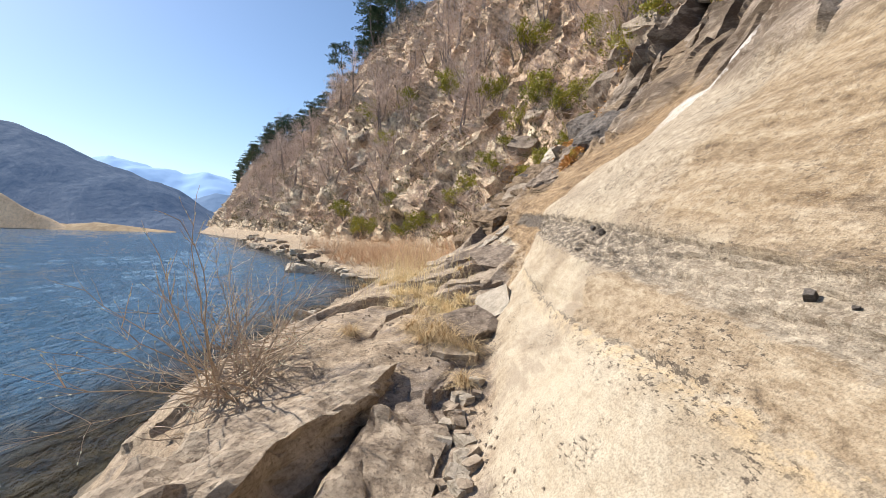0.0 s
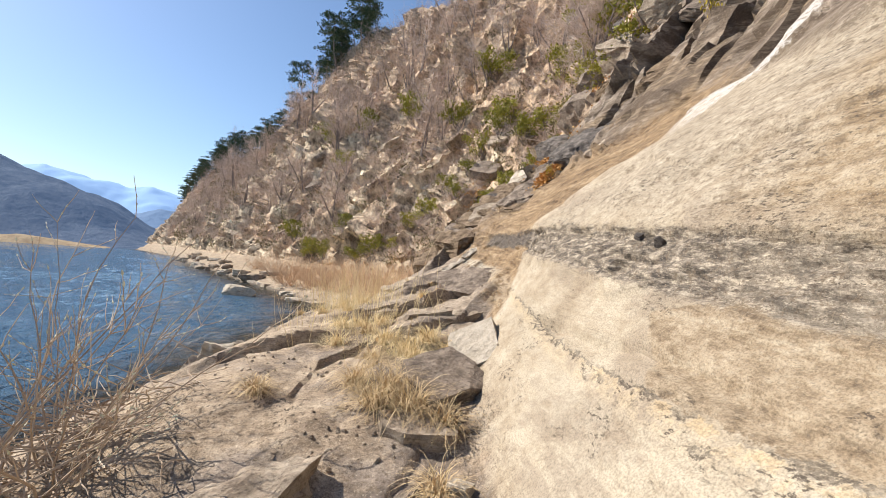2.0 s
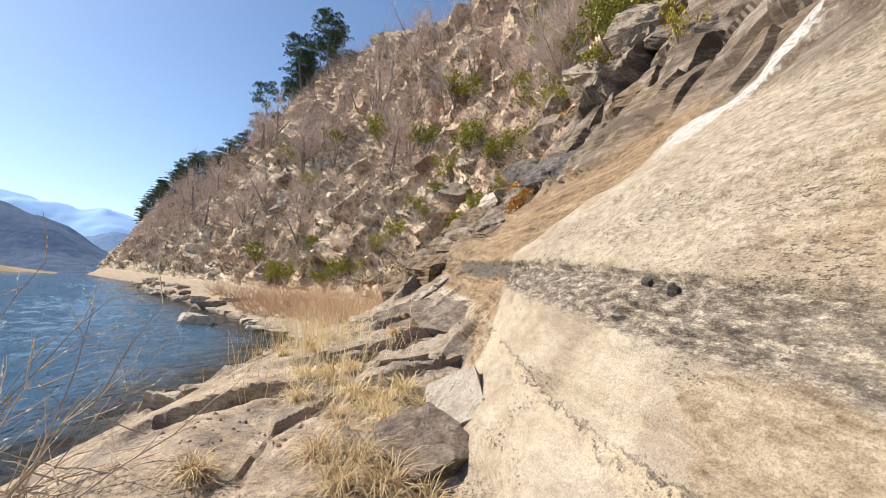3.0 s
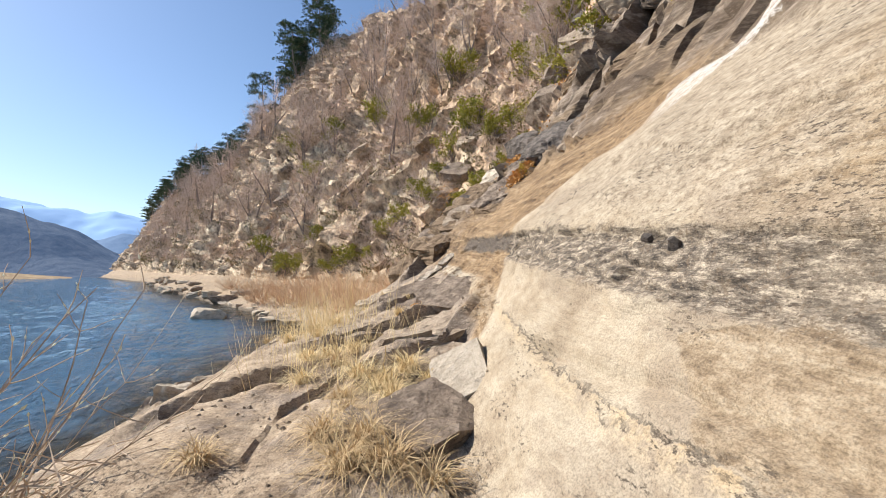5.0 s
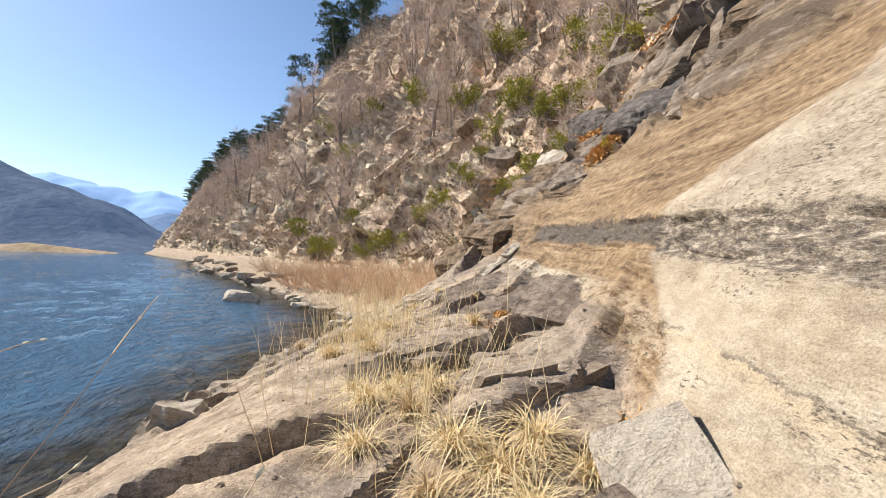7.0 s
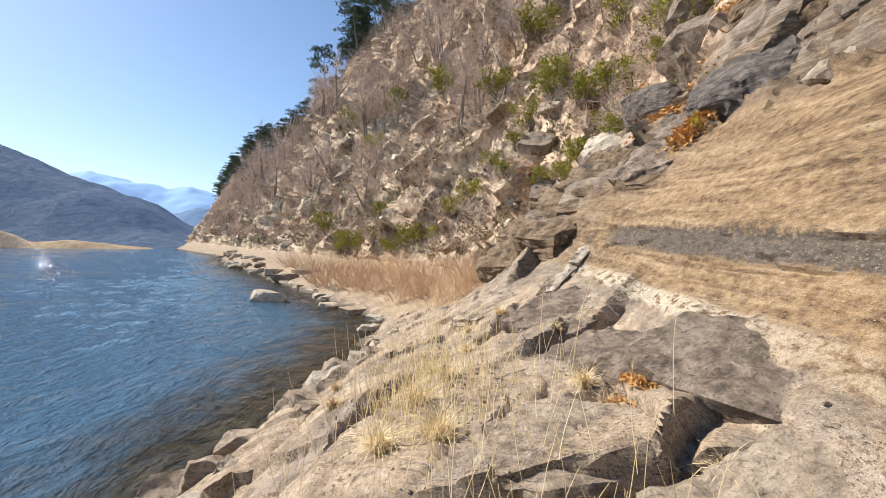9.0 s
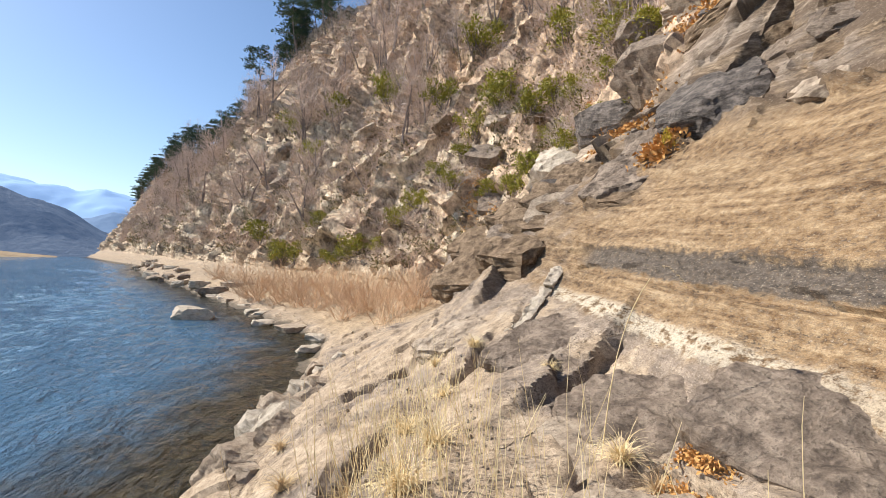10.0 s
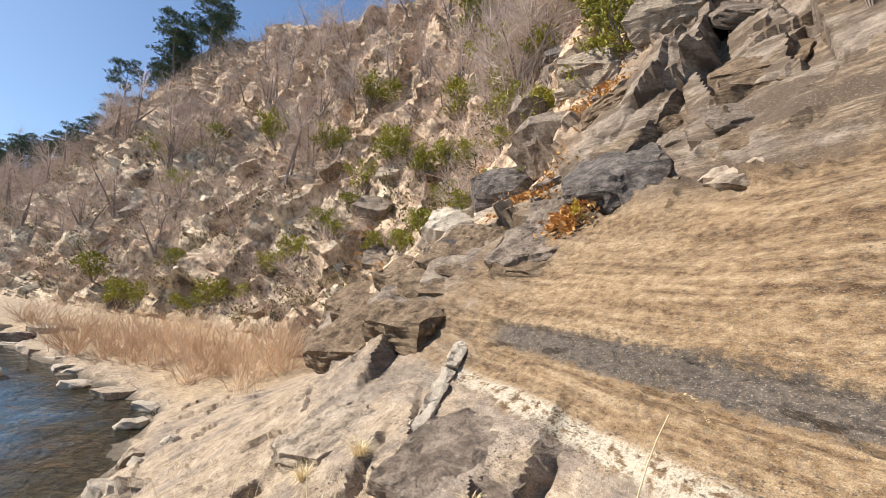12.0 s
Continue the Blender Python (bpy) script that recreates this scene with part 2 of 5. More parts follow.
def make_land():
    x, z = land_base(ROW_Y, LEVS)
    x, z = soften(x, 10, 0), soften(z, 10, 0)
    x, z = soften(x, 5, 1), soften(z, 5, 1)
    # the bank swells into a rounded hump of bedrock
    f2, f1 = np.clip(LEVS - 2, 0, 1), np.clip(LEVS - 1, 0, 1)
    swell = smooth01(ROW_Y, 3.9, 5.2) * (1 - smooth01(ROW_Y, 11.5, 14))
    z += swell[:, None] * (0.2 * 4 * f2 * (1 - f2) + 0.3 * 4 * f1 * (1 - f1))[None]
    p = np.stack([x, np.repeat(ROW_Y[:, None], len(LEVS), 1), z], 2)
    du = np.gradient(p, axis=1)
    dv = np.gradient(p, axis=0)
    n = np.cross(du, dv)
    n /= np.linalg.norm(n, axis=2, keepdims=True) + 1e-9
    n *= np.sign(n[:, :, 2:3] + 1e-6)
    q = p.reshape(-1, 3)
    lev = np.repeat(LEVS[None], len(ROW_Y), 0).ravel()
    yy = q[:, 1]
    # bedding leans up to the right and ahead
    bed = q @ np.array(Matrix.Rotation(radians(32), 3, "Y")).T
    far = smooth01(yy, 11.5, 22)
    slab = smooth01(lev, 3.9, 4.5) * (1 - smooth01(lev, 7.5, 8.1)) * (1 - far)
    up = np.clip(np.where(yy > 9, smooth01(lev + 0.55 * smooth01(yy, 9, 12), 7.7, 8.3), smooth01(lev, 7.7, 8.6)) + far * smooth01(lev, 3.6, 4.6), 0, 1)
    walk_zone = smooth01(lev, 0.8, 1.4) * (1 - smooth01(lev, 3.7, 4.2)) * (1 - smooth01(yy, 16, 24))
    walk_zone *= 1 - 0.6 * smooth01(yy, 4.2, 5.0) * (1 - smooth01(yy, 7.5, 9.0)) * (1 - smooth01(lev, 2.9, 3.3))
    d = np.zeros(len(q))

    def where(w, fn):
        out, m = np.zeros(len(q)), w > 0.001
        out[m] = w[m] * fn(q[m], bed[m])
        return out

    d += where(walk_zone, lambda q, bed: 0.09 * blocks(bed * (0.75, 0.55, 2.2), 3, 0.9) + 0.035 * blocks(bed * (2.1, 1.4, 5.0), 9, 0.9) + 0.018 * fbm(q * 5, 4, 4))
    d += where(slab, lambda q, bed: 0.10 * fbm(q * (0.6, 0.4, 0.6), 3, 31) + 0.012 * fbm(q * (5, 2.2, 9), 4, 35) + 0.03 * blocks(q * (0.5, 0.45, 1.6), 41, 0.5))
    line = np.interp(yy, CRACK_Y, CRACK_LEV) + 0.05 * vnoise(q * (0.3, 1.1, 0.3), 301) + 0.02 * vnoise(q * 6, 302)
    gash = np.exp(-((lev - line) / 0.03) ** 2) * smooth01(vnoise(q * (0.4, 0.7, 0.4), 303), -0.5, 0.2) * (1 - smooth01(yy, 9.5, 10.5)) * smooth01(yy, 0.5, 2.5)
    under = smooth01(line - lev, 0.0, 0.03) * (1 - smooth01(line - lev, 0.05, 0.25)) * (1 - smooth01(yy, 9.5, 10.5)) * smooth01(yy, 0.5, 2.5)
    d += -0.05 * gash - 0.012 * under
    band = smooth01(lev, 5.2, 5.32) * (1 - smooth01(lev, 5.88, 6.0)) * (1 - far)
    d += where(band, lambda q, bed: -0.05 + 0.035 * blocks(q * (3, 2.4, 9), 51, 0.8) + 0.02 * fbm(q * (7, 5, 16), 3, 55))
    grow = 0.5 + 0.5 * smooth01(yy, 16, 60)
    d += where(up * grow, lambda q, bed: 1.5 * fbm(q * 0.11, 4, 60) + 0.7 * blocks(bed * (0.2, 0.16, 0.3), 61, 0.8) + 1.0 * blocks(q * (0.38, 0.38, 0.13), 66, 0.9) + 0.5 * blocks(q * (0.95, 0.85, 0.38), 71, 0.9) + 0.16 * blocks(bed * (1.3, 1.0, 2.4), 81, 0.9) + 0.22 * fbm(q * 0.9, 5, 85))
    # broken ledges across the walk: each a crack with the far side standing higher
    for (x0, y0), (x1, y1), rise in LEDGES:
        a, b = np.array((x0, y0)), np.array((x1, y1))
        ab = b - a
        t = np.clip(((q[:, :2] - a) @ ab) / (ab @ ab), 0, 1)
        w = q[:, :2] + 0.06 * np.stack([vnoise(q * 2.5, 401), vnoise(q * 2.5, 402)], 1) - (a + t[:, None] * ab)
        far_side = (w @ np.array((-ab[1], ab[0]))) / np.linalg.norm(ab)
        dist = np.linalg.norm(w, axis=1)
        near_line = np.clip(1 - dist / 0.9, 0, 1)
        d += rise * near_line * smooth01(far_side, 0.0, 0.05) - 0.16 * np.exp(-((dist / 0.045) ** 2)) - 0.5 * rise * near_line * smooth01(-far_side, 0.0, 0.05)
    shore = smooth01(lev, 0.6, 1.0) * (1 - smooth01(lev, 2.6, 3.2)) * smooth01(yy, 16, 24)
    d += where(shore, lambda q, bed: 0.14 * blocks(q * (0.9, 0.9, 2), 91, 0.9))
    q = q + n.reshape(-1, 3) * d[:, None]
    return q, lev


LAND_P, LAND_LEV = make_land()
NR, NC = len(ROW_Y), len(LEVS)
GRID = LAND_P.reshape(NR, NC, 3)


def land_at(y, lev):
    """A place on the finished ground and its slope's normal."""
    i = int(np.clip(np.searchsorted(ROW_Y, y), 1, NR - 2))
    j = int(np.clip(np.searchsorted(LEVS, lev), 1, NC - 2))
    n = np.cross(GRID[i, j + 1] - GRID[i, j - 1], GRID[i + 1, j] - GRID[i - 1, j])
    return Vector(GRID[i, j]), Vector(n).normalized()


def ground_z(x, y):
    """Height of the ground under (x, y)."""
    i = int(np.clip(np.searchsorted(ROW_Y, y), 1, NR - 2))
    return float(np.interp(x, GRID[i, :, 0], GRID[i, :, 2]))


def mesh_object(name, verts, faces, material, smooth=False):
    me = bpy.data.meshes.new(name)
    me.from_pydata([tuple(v) for v in verts], [], faces)
    me.materials.append(material)
    if smooth:
        me.shade_smooth()
    return new(name, me)


# ---- materials of the ground ----
def rock_material():
    k = Mat("weathered_rock", 0.9, 0.18)
    P = k.pos()
    ps = k.sep(P)
    lev, y = k.attr("level"), ps[1]
    big, mid = k.noise(P, 0.55, 5), k.noise(P, 2.6, 6)
    fine, grit = k.noise(P, 22, 6, 0.7), k.noise(P, 95, 4, 0.7)
    spots = k.noise(k.pos((1.0, 0.8, 1.6)), 9, 6, 0.72)
    layers = k.noise(k.pos((3.5, 2.4, 13.0), (5, 10, 0)), 1.6, 9, 0.72, 0.25)
    thin = k.noise(k.pos((5.0, 3.6, 48.0), (5, 10, 0)), 1.2, 6, 0.74, 0.8)
    tone = k.math("ADD", k.math("MULTIPLY", mid, 0.5), k.math("MULTIPLY", layers, 0.5))
    # the slab's own beds run along the walk at even levels
    strata = k.noise(k.join(k.math("MULTIPLY", lev, 30.0), k.math("MULTIPLY", y, 8.0), k.math("MULTIPLY", mid, 3.0)), 1.0, 8, 0.72, 0.2)
    broad = k.noise(k.join(k.math("MULTIPLY", lev, 7.0), k.math("MULTIPLY", y, 0.45), 0.0), 1.0, 5, 0.6, 0.6)
    cream = k.ramp(k.math("ADD", k.math("MULTIPLY", k.math("ADD", k.math("MULTIPLY", mid, 0.55), k.math("MULTIPLY", strata, 0.45)), 0.6), k.math("MULTIPLY", big, 0.4)), ((0.38, (0.25, 0.19, 0.13)), (0.46, (0.375, 0.3, 0.212)), (0.56, (0.475, 0.4, 0.3))))
    speck = k.noise(k.pos((1.0, 0.7, 1.8)), 48, 5, 0.7)
    pick = k.math("ADD", k.math("ADD", k.math("MULTIPLY", strata, 0.13), k.math("MULTIPLY", spots, 0.33)), k.math("ADD", k.math("MULTIPLY", broad, 0.26), k.math("MULTIPLY", speck, 0.28)))
    brown = k.ramp(pick, ((0.425, (0.06, 0.034, 0.018)), (0.47, (0.175, 0.108, 0.056)), (0.515, (0.285, 0.19, 0.105)), (0.57, (0.42, 0.31, 0.19))))
    tawny = k.ramp(pick, ((0.42, (0.11, 0.072, 0.042)), (0.47, (0.245, 0.17, 0.1)), (0.515, (0.33, 0.245, 0.155)), (0.58, (0.46, 0.37, 0.26))))
    beige = k.ramp(k.math("ADD", k.math("MULTIPLY", strata, 0.4), k.math("MULTIPLY", spots, 0.6)), ((0.38, (0.17, 0.13, 0.092)), (0.48, (0.345, 0.28, 0.205)), (0.58, (0.47, 0.395, 0.3))))
    grey = k.ramp(k.math("ADD", k.math("MULTIPLY", tone, 0.6), k.math("MULTIPLY", spots, 0.4)), ((0.38, (0.17, 0.125, 0.085)), (0.48, (0.345, 0.26, 0.18)), (0.58, (0.5, 0.395, 0.285))))
    dusk = k.ramp(tone, ((0.38, (0.12, 0.095, 0.078)), (0.5, (0.26, 0.205, 0.16)), (0.6, (0.37, 0.3, 0.235))))
    plate = k.math("MULTIPLY", k.math("MULTIPLY", k.span(lev, 3.45, 3.8), k.span(y, 6.3, 7.3)), k.span(y, 11.5, 12.8, 0.085, 0.0))
    plate = k.math("SUBTRACT", plate, k.span(lev, 3.1, 3.5, 0.03, 0.0))
    grey = k.mix(k.span(k.math("ADD", k.noise(P, 0.9, 7, 0.7, 0.2), plate), 0.46, 0.58), grey, dusk)
    rough_band = k.noise(k.pos((5, 4.5, 13)), 1.9, 8, 0.75)
    dark_pale = k.ramp(rough_band, ((0.4, (0.06, 0.05, 0.042)), (0.52, (0.22, 0.18, 0.14)), (0.62, (0.50, 0.42, 0.32))))
    dark_coal = k.ramp(rough_band, ((0.35, (0.04, 0.034, 0.03)), (0.65, (0.16, 0.13, 0.105))))
    # the slab is bleached up to a seam and rusty past it
    seam = k.math("ADD", y, k.math("MULTIPLY", k.math("SUBTRACT", big, 0.5), 0.6))
    seam = k.math("ADD", seam, k.math("ADD", k.span(lev, 6.0, 7.0, 0.0, 0.35), k.span(lev, 7.3, 8.3, 0.0, 1.3)))
    seam = k.math("ADD", seam, k.span(lev, 4.2, 5.3, 1.3, 0.0))
    past = k.span(seam, 7.5, 7.68)
    stain = k.math("MULTIPLY", k.span(k.noise(k.pos((1, 0.6, 1.3)), 1.1, 7, 0.7, 0.6), 0.5, 0.62), 0.6)
    cream = k.mix(stain, cream, (0.27, 0.21, 0.155))
    ys = k.math("ADD", y, k.math("MULTIPLY", k.math("SUBTRACT", k.noise(P, 1.3, 6, 0.65), 0.5), 3.0))
    bleached = k.mix(k.math("MULTIPLY", k.span(lev, 6.0, 6.3), k.span(ys, 5.8, 7.0, 0.9, 0.0)), cream, beige)
    bleached = k.mix(k.math("MULTIPLY", k.span(lev, 5.9, 6.2), k.span(ys, 3.0, 4.2, 0.95, 0.0)), bleached, tawny)
    # a grey-tan skin left on the lower slab, with a round end
    line = k.math("ADD", k.span(y, 0.5, 5.0, 4.9, 4.66), k.math("MULTIPLY", k.math("SUBTRACT", spots, 0.5), 0.16))
    over = k.math("SUBTRACT", lev, line)
    end = k.math("ADD", k.math("ADD", y, k.math("MULTIPLY", mid, 0.35)), k.math("ABSOLUTE", k.math("MULTIPLY", k.math("SUBTRACT", lev, 5.0), 1.6)))
    skin = k.math("MULTIPLY", k.span(over, 0.0, 0.02), k.span(end, 4.0, 4.06, 0.95, 0.0))
    bleached = k.mix(skin, bleached, k.mix(0.7, beige, tawny))
    rusty = k.math("MULTIPLY", k.math("MULTIPLY", k.span(over, -0.13, -0.06), k.span(over, -0.02, 0.0, 1.0, 0.0)), k.span(spots, 0.42, 0.58))
    bleached = k.mix(k.math("MULTIPLY", rusty, 0.55), bleached, (0.5, 0.36, 0.2))
    fine_line = k.math("ABSOLUTE", k.math("ADD", over, k.math("MULTIPLY", k.math("SUBTRACT", fine, 0.5), 0.06)))
    crack = k.math("MULTIPLY", k.span(fine_line, 0.004, 0.014, 1.0, 0.0), k.span(k.noise(P, 1.9, 4), 0.42, 0.55))
    side = k.math("ABSOLUTE", k.math("ADD", k.math("ADD", over, k.math("MULTIPLY", k.math("SUBTRACT", mid, 0.5), 0.2)), k.span(y, 2.0, 4.5, 0.1, 0.02)))
    crack = k.math("MAXIMUM", crack, k.math("MULTIPLY", k.span(side, 0.003, 0.011, 1.0, 0.0), k.span(k.noise(P, 2.3, 4), 0.5, 0.6)))
    bleached = k.mix(k.math("MULTIPLY", crack, 0.85), bleached, (0.07, 0.052, 0.038))
    slab = k.mix(past, bleached, brown)
    wob = k.math("ADD", lev, k.math("MULTIPLY", k.math("SUBTRACT", mid, 0.5), 0.5))
    edge = k.math("ADD", lev, k.math("MULTIPLY", k.math("SUBTRACT", spots, 0.5), 0.5))
    band = k.math("MULTIPLY", k.span(k.math("SUBTRACT", edge, k.math("MULTIPLY", past, 0.2)), 5.18, 5.3), k.span(edge, 5.9, 6.02, 1.0, 0.0))
    band = k.math("MULTIPLY", band, k.span(y, 13.0, 13.8, 1.0, 0.0))
    dark_pale = k.mix(k.span(ys, 2.4, 3.8, 0.55, 0.0), dark_pale, beige)
    slab = k.mix(band, slab, k.mix(past, dark_pale, dark_coal))
    # white crust along the foot of the slab
    crust = k.math("MULTIPLY", k.span(edge, 4.4, 4.48), k.span(edge, 4.7, 4.8, 1.0, 0.0))
    crust = k.math("MULTIPLY", crust, k.math("MULTIPLY", k.span(y, 7.4, 9.8, 0.3, 1.0), k.span(y, 13.2, 14.0, 1.0, 0.0)))
    crust = k.math("MULTIPLY", crust, k.span(spots, 0.4, 0.52))
    slab = k.mix(crust, slab, (0.5, 0.43, 0.33))
    grain = k.noise(k.pos((1, 1, 0.7), (0, 30, 0)), 1.1, 9, 0.72, 0.4)
    hill_a = k.ramp(grain, ((0.41, (0.07, 0.055, 0.045)), (0.47, (0.3, 0.24, 0.185)), (0.53, (0.47, 0.4, 0.31)), (0.62, (0.66, 0.58, 0.46))))
    hill_b = k.ramp(k.noise(P, 1.7, 8, 0.75), ((0.38, (0.12, 0.085, 0.065)), (0.5, (0.36, 0.27, 0.2)), (0.62, (0.58, 0.45, 0.34))))
    hill = k.mix(k.span(k.math("ADD", k.noise(P, 0.2, 7, 0.7), k.span(lev, 6.8, 9.0, 0.0, 0.12)), 0.46, 0.56), hill_a, hill_b)
    near_up = k.mix(k.span(k.noise(P, 0.5, 6, 0.65, 0.5), 0.42, 0.52), k.ramp(layers, ((0.36, (0.075, 0.052, 0.035)), (0.5, (0.19, 0.135, 0.088)), (0.62, (0.36, 0.27, 0.185)))), dusk)
    near_up = k.mix(k.span(k.noise(k.pos((1, 0.6, 3), (0, 30, 0)), 0.9, 7, 0.7), 0.44, 0.56), near_up, (0.11, 0.078, 0.055))
    hill = k.mix(1.0, hill, (1.45, 1.38, 1.26), "MULTIPLY")
    hill = k.mix(k.span(y, 15, 19, 1.0, 0.0), hill, near_up)
    c = k.mix(k.span(k.math("SUBTRACT", wob, k.span(y, 5.0, 8.0, 0.0, 0.4)), 3.95, 4.15), grey, slab)
    top = k.span(k.math("ADD", wob, k.span(y, 9.0, 12.0, 0.0, 0.5)), 7.75, 8.1)
    beyond = k.span(k.math("ADD", y, k.math("MULTIPLY", k.math("SUBTRACT", mid, 0.5), 6.0)), 13.0, 17.0)
    c = k.mix(k.math("MAXIMUM", top, k.math("MULTIPLY", beyond, k.span(lev, 3.4, 4.4))), c, hill)
    # a pale washed streak on the shoulder of the slab
    streak = k.math("MULTIPLY", k.span(k.math("ADD", seam, k.math("MULTIPLY", spots, 0.9)), 7.25, 7.4), k.span(seam, 7.75, 7.9, 1.0, 0.0))
    streak = k.math("MULTIPLY", streak, k.math("MULTIPLY", k.span(lev, 6.9, 7.8), k.span(spots, 0.38, 0.5)))
    c = k.mix(k.math("MULTIPLY", streak, 0.85), c, (0.6, 0.56, 0.52))
    litter = k.ramp(k.noise(P, 7, 5), ((0.3, (0.3, 0.21, 0.13)), (0.7, (0.6, 0.46, 0.3))))
    flat = k.math("MULTIPLY", k.math("MULTIPLY", k.span(y, 22, 26), k.span(y, 44, 60, 1.0, 0.25)), k.math("MULTIPLY", k.span(lev, 1.7, 2.3), k.span(lev, 3.9, 4.6, 1.0, 0.0)))
    c = k.mix(flat, c, litter)
    c = k.mix(k.span(k.math("ADD", ps[2], k.math("MULTIPLY", mid, 0.12)), 0.10, 0.28, 0.75, 0.0), c, (0.05, 0.045, 0.035))
    calm = k.math("MULTIPLY", k.math("MULTIPLY", k.span(lev, 4.05, 4.3), k.span(lev, 5.1, 5.25, 1.0, 0.0)), k.math("SUBTRACT", 1.0, past))
    keep = k.math("SUBTRACT", 1.0, k.math("MULTIPLY", calm, 0.7))
    pits = k.span(k.noise(k.pos((1, 0.55, 1.6)), 34, 5, 0.7), 0.565, 0.59)
    pits = k.math("MULTIPLY", pits, k.span(k.noise(k.pos((1.2, 0.6, 1.2), (0, 0, 20)), 1.5, 5, 0.65), 0.5, 0.58))
    c = k.mix(k.math("MULTIPLY", pits, 0.88), c, (0.09, 0.07, 0.055))
    c = k.mix(k.math("MULTIPLY", k.span(fine, 0.53, 0.62, 0.0, 0.68), keep), c, (0.17, 0.125, 0.085))
    c = k.mix(k.math("MULTIPLY", k.span(thin, 0.57, 0.64, 0.0, 0.45), k.span(lev, 3.9, 4.3, 1.0, 0.45)), c, (0.11, 0.075, 0.05))
    c = k.mix(k.math("MULTIPLY", k.span(speck, 0.57, 0.65, 0.0, 0.7), keep), c, (0.1, 0.07, 0.048))
    c = k.mix(k.math("MULTIPLY", k.span(speck, 0.36, 0.43, 0.35, 0.0), keep), c, (0.66, 0.56, 0.43))
    c = k.mix(1.0, c, k.ramp(grit, ((0.36, (0.66, 0.66, 0.66)), (0.56, (1.06, 1.06, 1.06)))), "MULTIPLY")
    c = k.mix(1.0, c, (1.1, 1.085, 1.06), "MULTIPLY")
    k.color(c)
    b1 = k.bump(k.mix(k.math("MULTIPLY", k.span(lev, 4.1, 4.4), k.span(y, 13.0, 15.0, 1.0, 0.0)), layers, k.math("ADD", k.math("MULTIPLY", strata, 0.4), k.math("MULTIPLY", spots, 0.6))), 0.55, 0.04)
    b2 = k.bump(k.math("SUBTRACT", k.math("ADD", k.math("MULTIPLY", spots, 0.5), k.math("MULTIPLY", thin, 0.4)), pits), 0.7, 0.016, b1)
    b3 = k.bump(fine, 0.6, 0.012, b2)
    k.bump(grit, 0.5, 0.004, b3)
    return k.m


ROCK = rock_material()


def build_ground():
    me = bpy.data.meshes.new("ground")
    idx = np.arange(NR * NC).reshape(NR, NC)
    quads = np.stack([idx[:-1, :-1], idx[:-1, 1:], idx[1:, 1:], idx[1:, :-1]], 2).reshape(-1, 4)
    me.from_pydata(LAND_P.tolist(), [], quads.tolist())
    at = me.attributes.new("level", "FLOAT", "POINT")
    at.data.foreach_set("value", LAND_LEV.astype(np.float32))
    me.materials.append(ROCK)
    me.shade_smooth()
    me.set_sharp_from_angle(angle=radians(38))
    return tagged(new("ground", me), "bare rock bank and wooded cliff rising from the river", "rock ground", kind="structure")


build_ground()


# ---- the river ----
def water_material():
    k = Mat("river_water", 0.05, 0.5)
    k.b.inputs["IOR"].default_value = 1.33
    P = k.pos()
    y = k.sep(P)
    shoal = k.span(k.math("ADD", k.attr("offshore"), k.math("MULTIPLY", k.noise(P, 0.7, 5), 4.0)), 2.8, 6.6)
    bed = k.ramp(k.noise(P, 3.5, 5), ((0.35, (0.018, 0.016, 0.008)), (0.65, (0.085, 0.066, 0.032))))
    k.color(k.mix(shoal, bed, (0.085, 0.18, 0.285)))
    flow = k.pos((1.0, 0.55, 1.0), (0, 0, 20))
    w2 = k.noise(flow, 4.2, 5, 0.62, 0.6)
    w1 = k.noise(k.pos((1.0, 0.5, 1.0), (0, 0, 34)), 1.5, 4, 0.6, 0.8)
    w3 = k.noise(k.pos((1.0, 0.6, 1.0), (0, 0, 8)), 11.0, 4, 0.6, 0.4)
    k.bump(k.math("ADD", k.math("ADD", w2, k.math("MULTIPLY", w1, 1.6)), k.math("MULTIPLY", w3, 0.3)), 1.0, 0.34)
    return k.m


def build_water():
    ys = np.concatenate([np.linspace(-400, -12, 8), np.arange(-8, 46, 0.2), 46 * 1.012 ** np.arange(150), [320, 400, 700, 1200, 2500]])
    xs_ = np.interp(ys, ST_Y, KNOTS[:, 1, 0])
    xs_[ys > 270] = -160 - (ys[ys > 270] - 270) * 0.4
    off = np.concatenate([[-6, -3], np.arange(-1.5, 26, 0.22), 26 * 1.05 ** np.arange(1, 60), [800, 1500]])
    v = np.stack([(xs_[:, None] - off[None]), np.repeat(ys[:, None], len(off), 1), np.zeros((len(ys), len(off)))], 2).reshape(-1, 3)
    turned = v @ np.array(Matrix.Rotation(radians(24), 3, "Z")).T
    calm = 0.55 + 0.45 * vnoise(v * (0.12, 0.07, 0.0), 505)
    v[:, 2] = calm * (0.09 * vnoise(turned * (0.9, 0.42, 0.0), 501) + 0.075 * vnoise(turned * (1.9, 0.9, 0.0), 502) + 0.03 * vnoise(v * (3.6, 2.0, 0.0), 503))
    m = len(off)
    f = [(i * m + j, (i + 1) * m + j, (i + 1) * m + j + 1, i * m + j + 1) for i in range(len(ys) - 1) for j in range(m - 1)]
    ob = mesh_object("water", v, f, water_material(), True)
    at = ob.data.attributes.new("offshore", "FLOAT", "POINT")
    at.data.foreach_set("value", np.tile(off, len(ys)).astype(np.float32))
    tagged(ob, "rippled blue river, brown and shallow along the rocks", "river", kind="structure")


build_water()


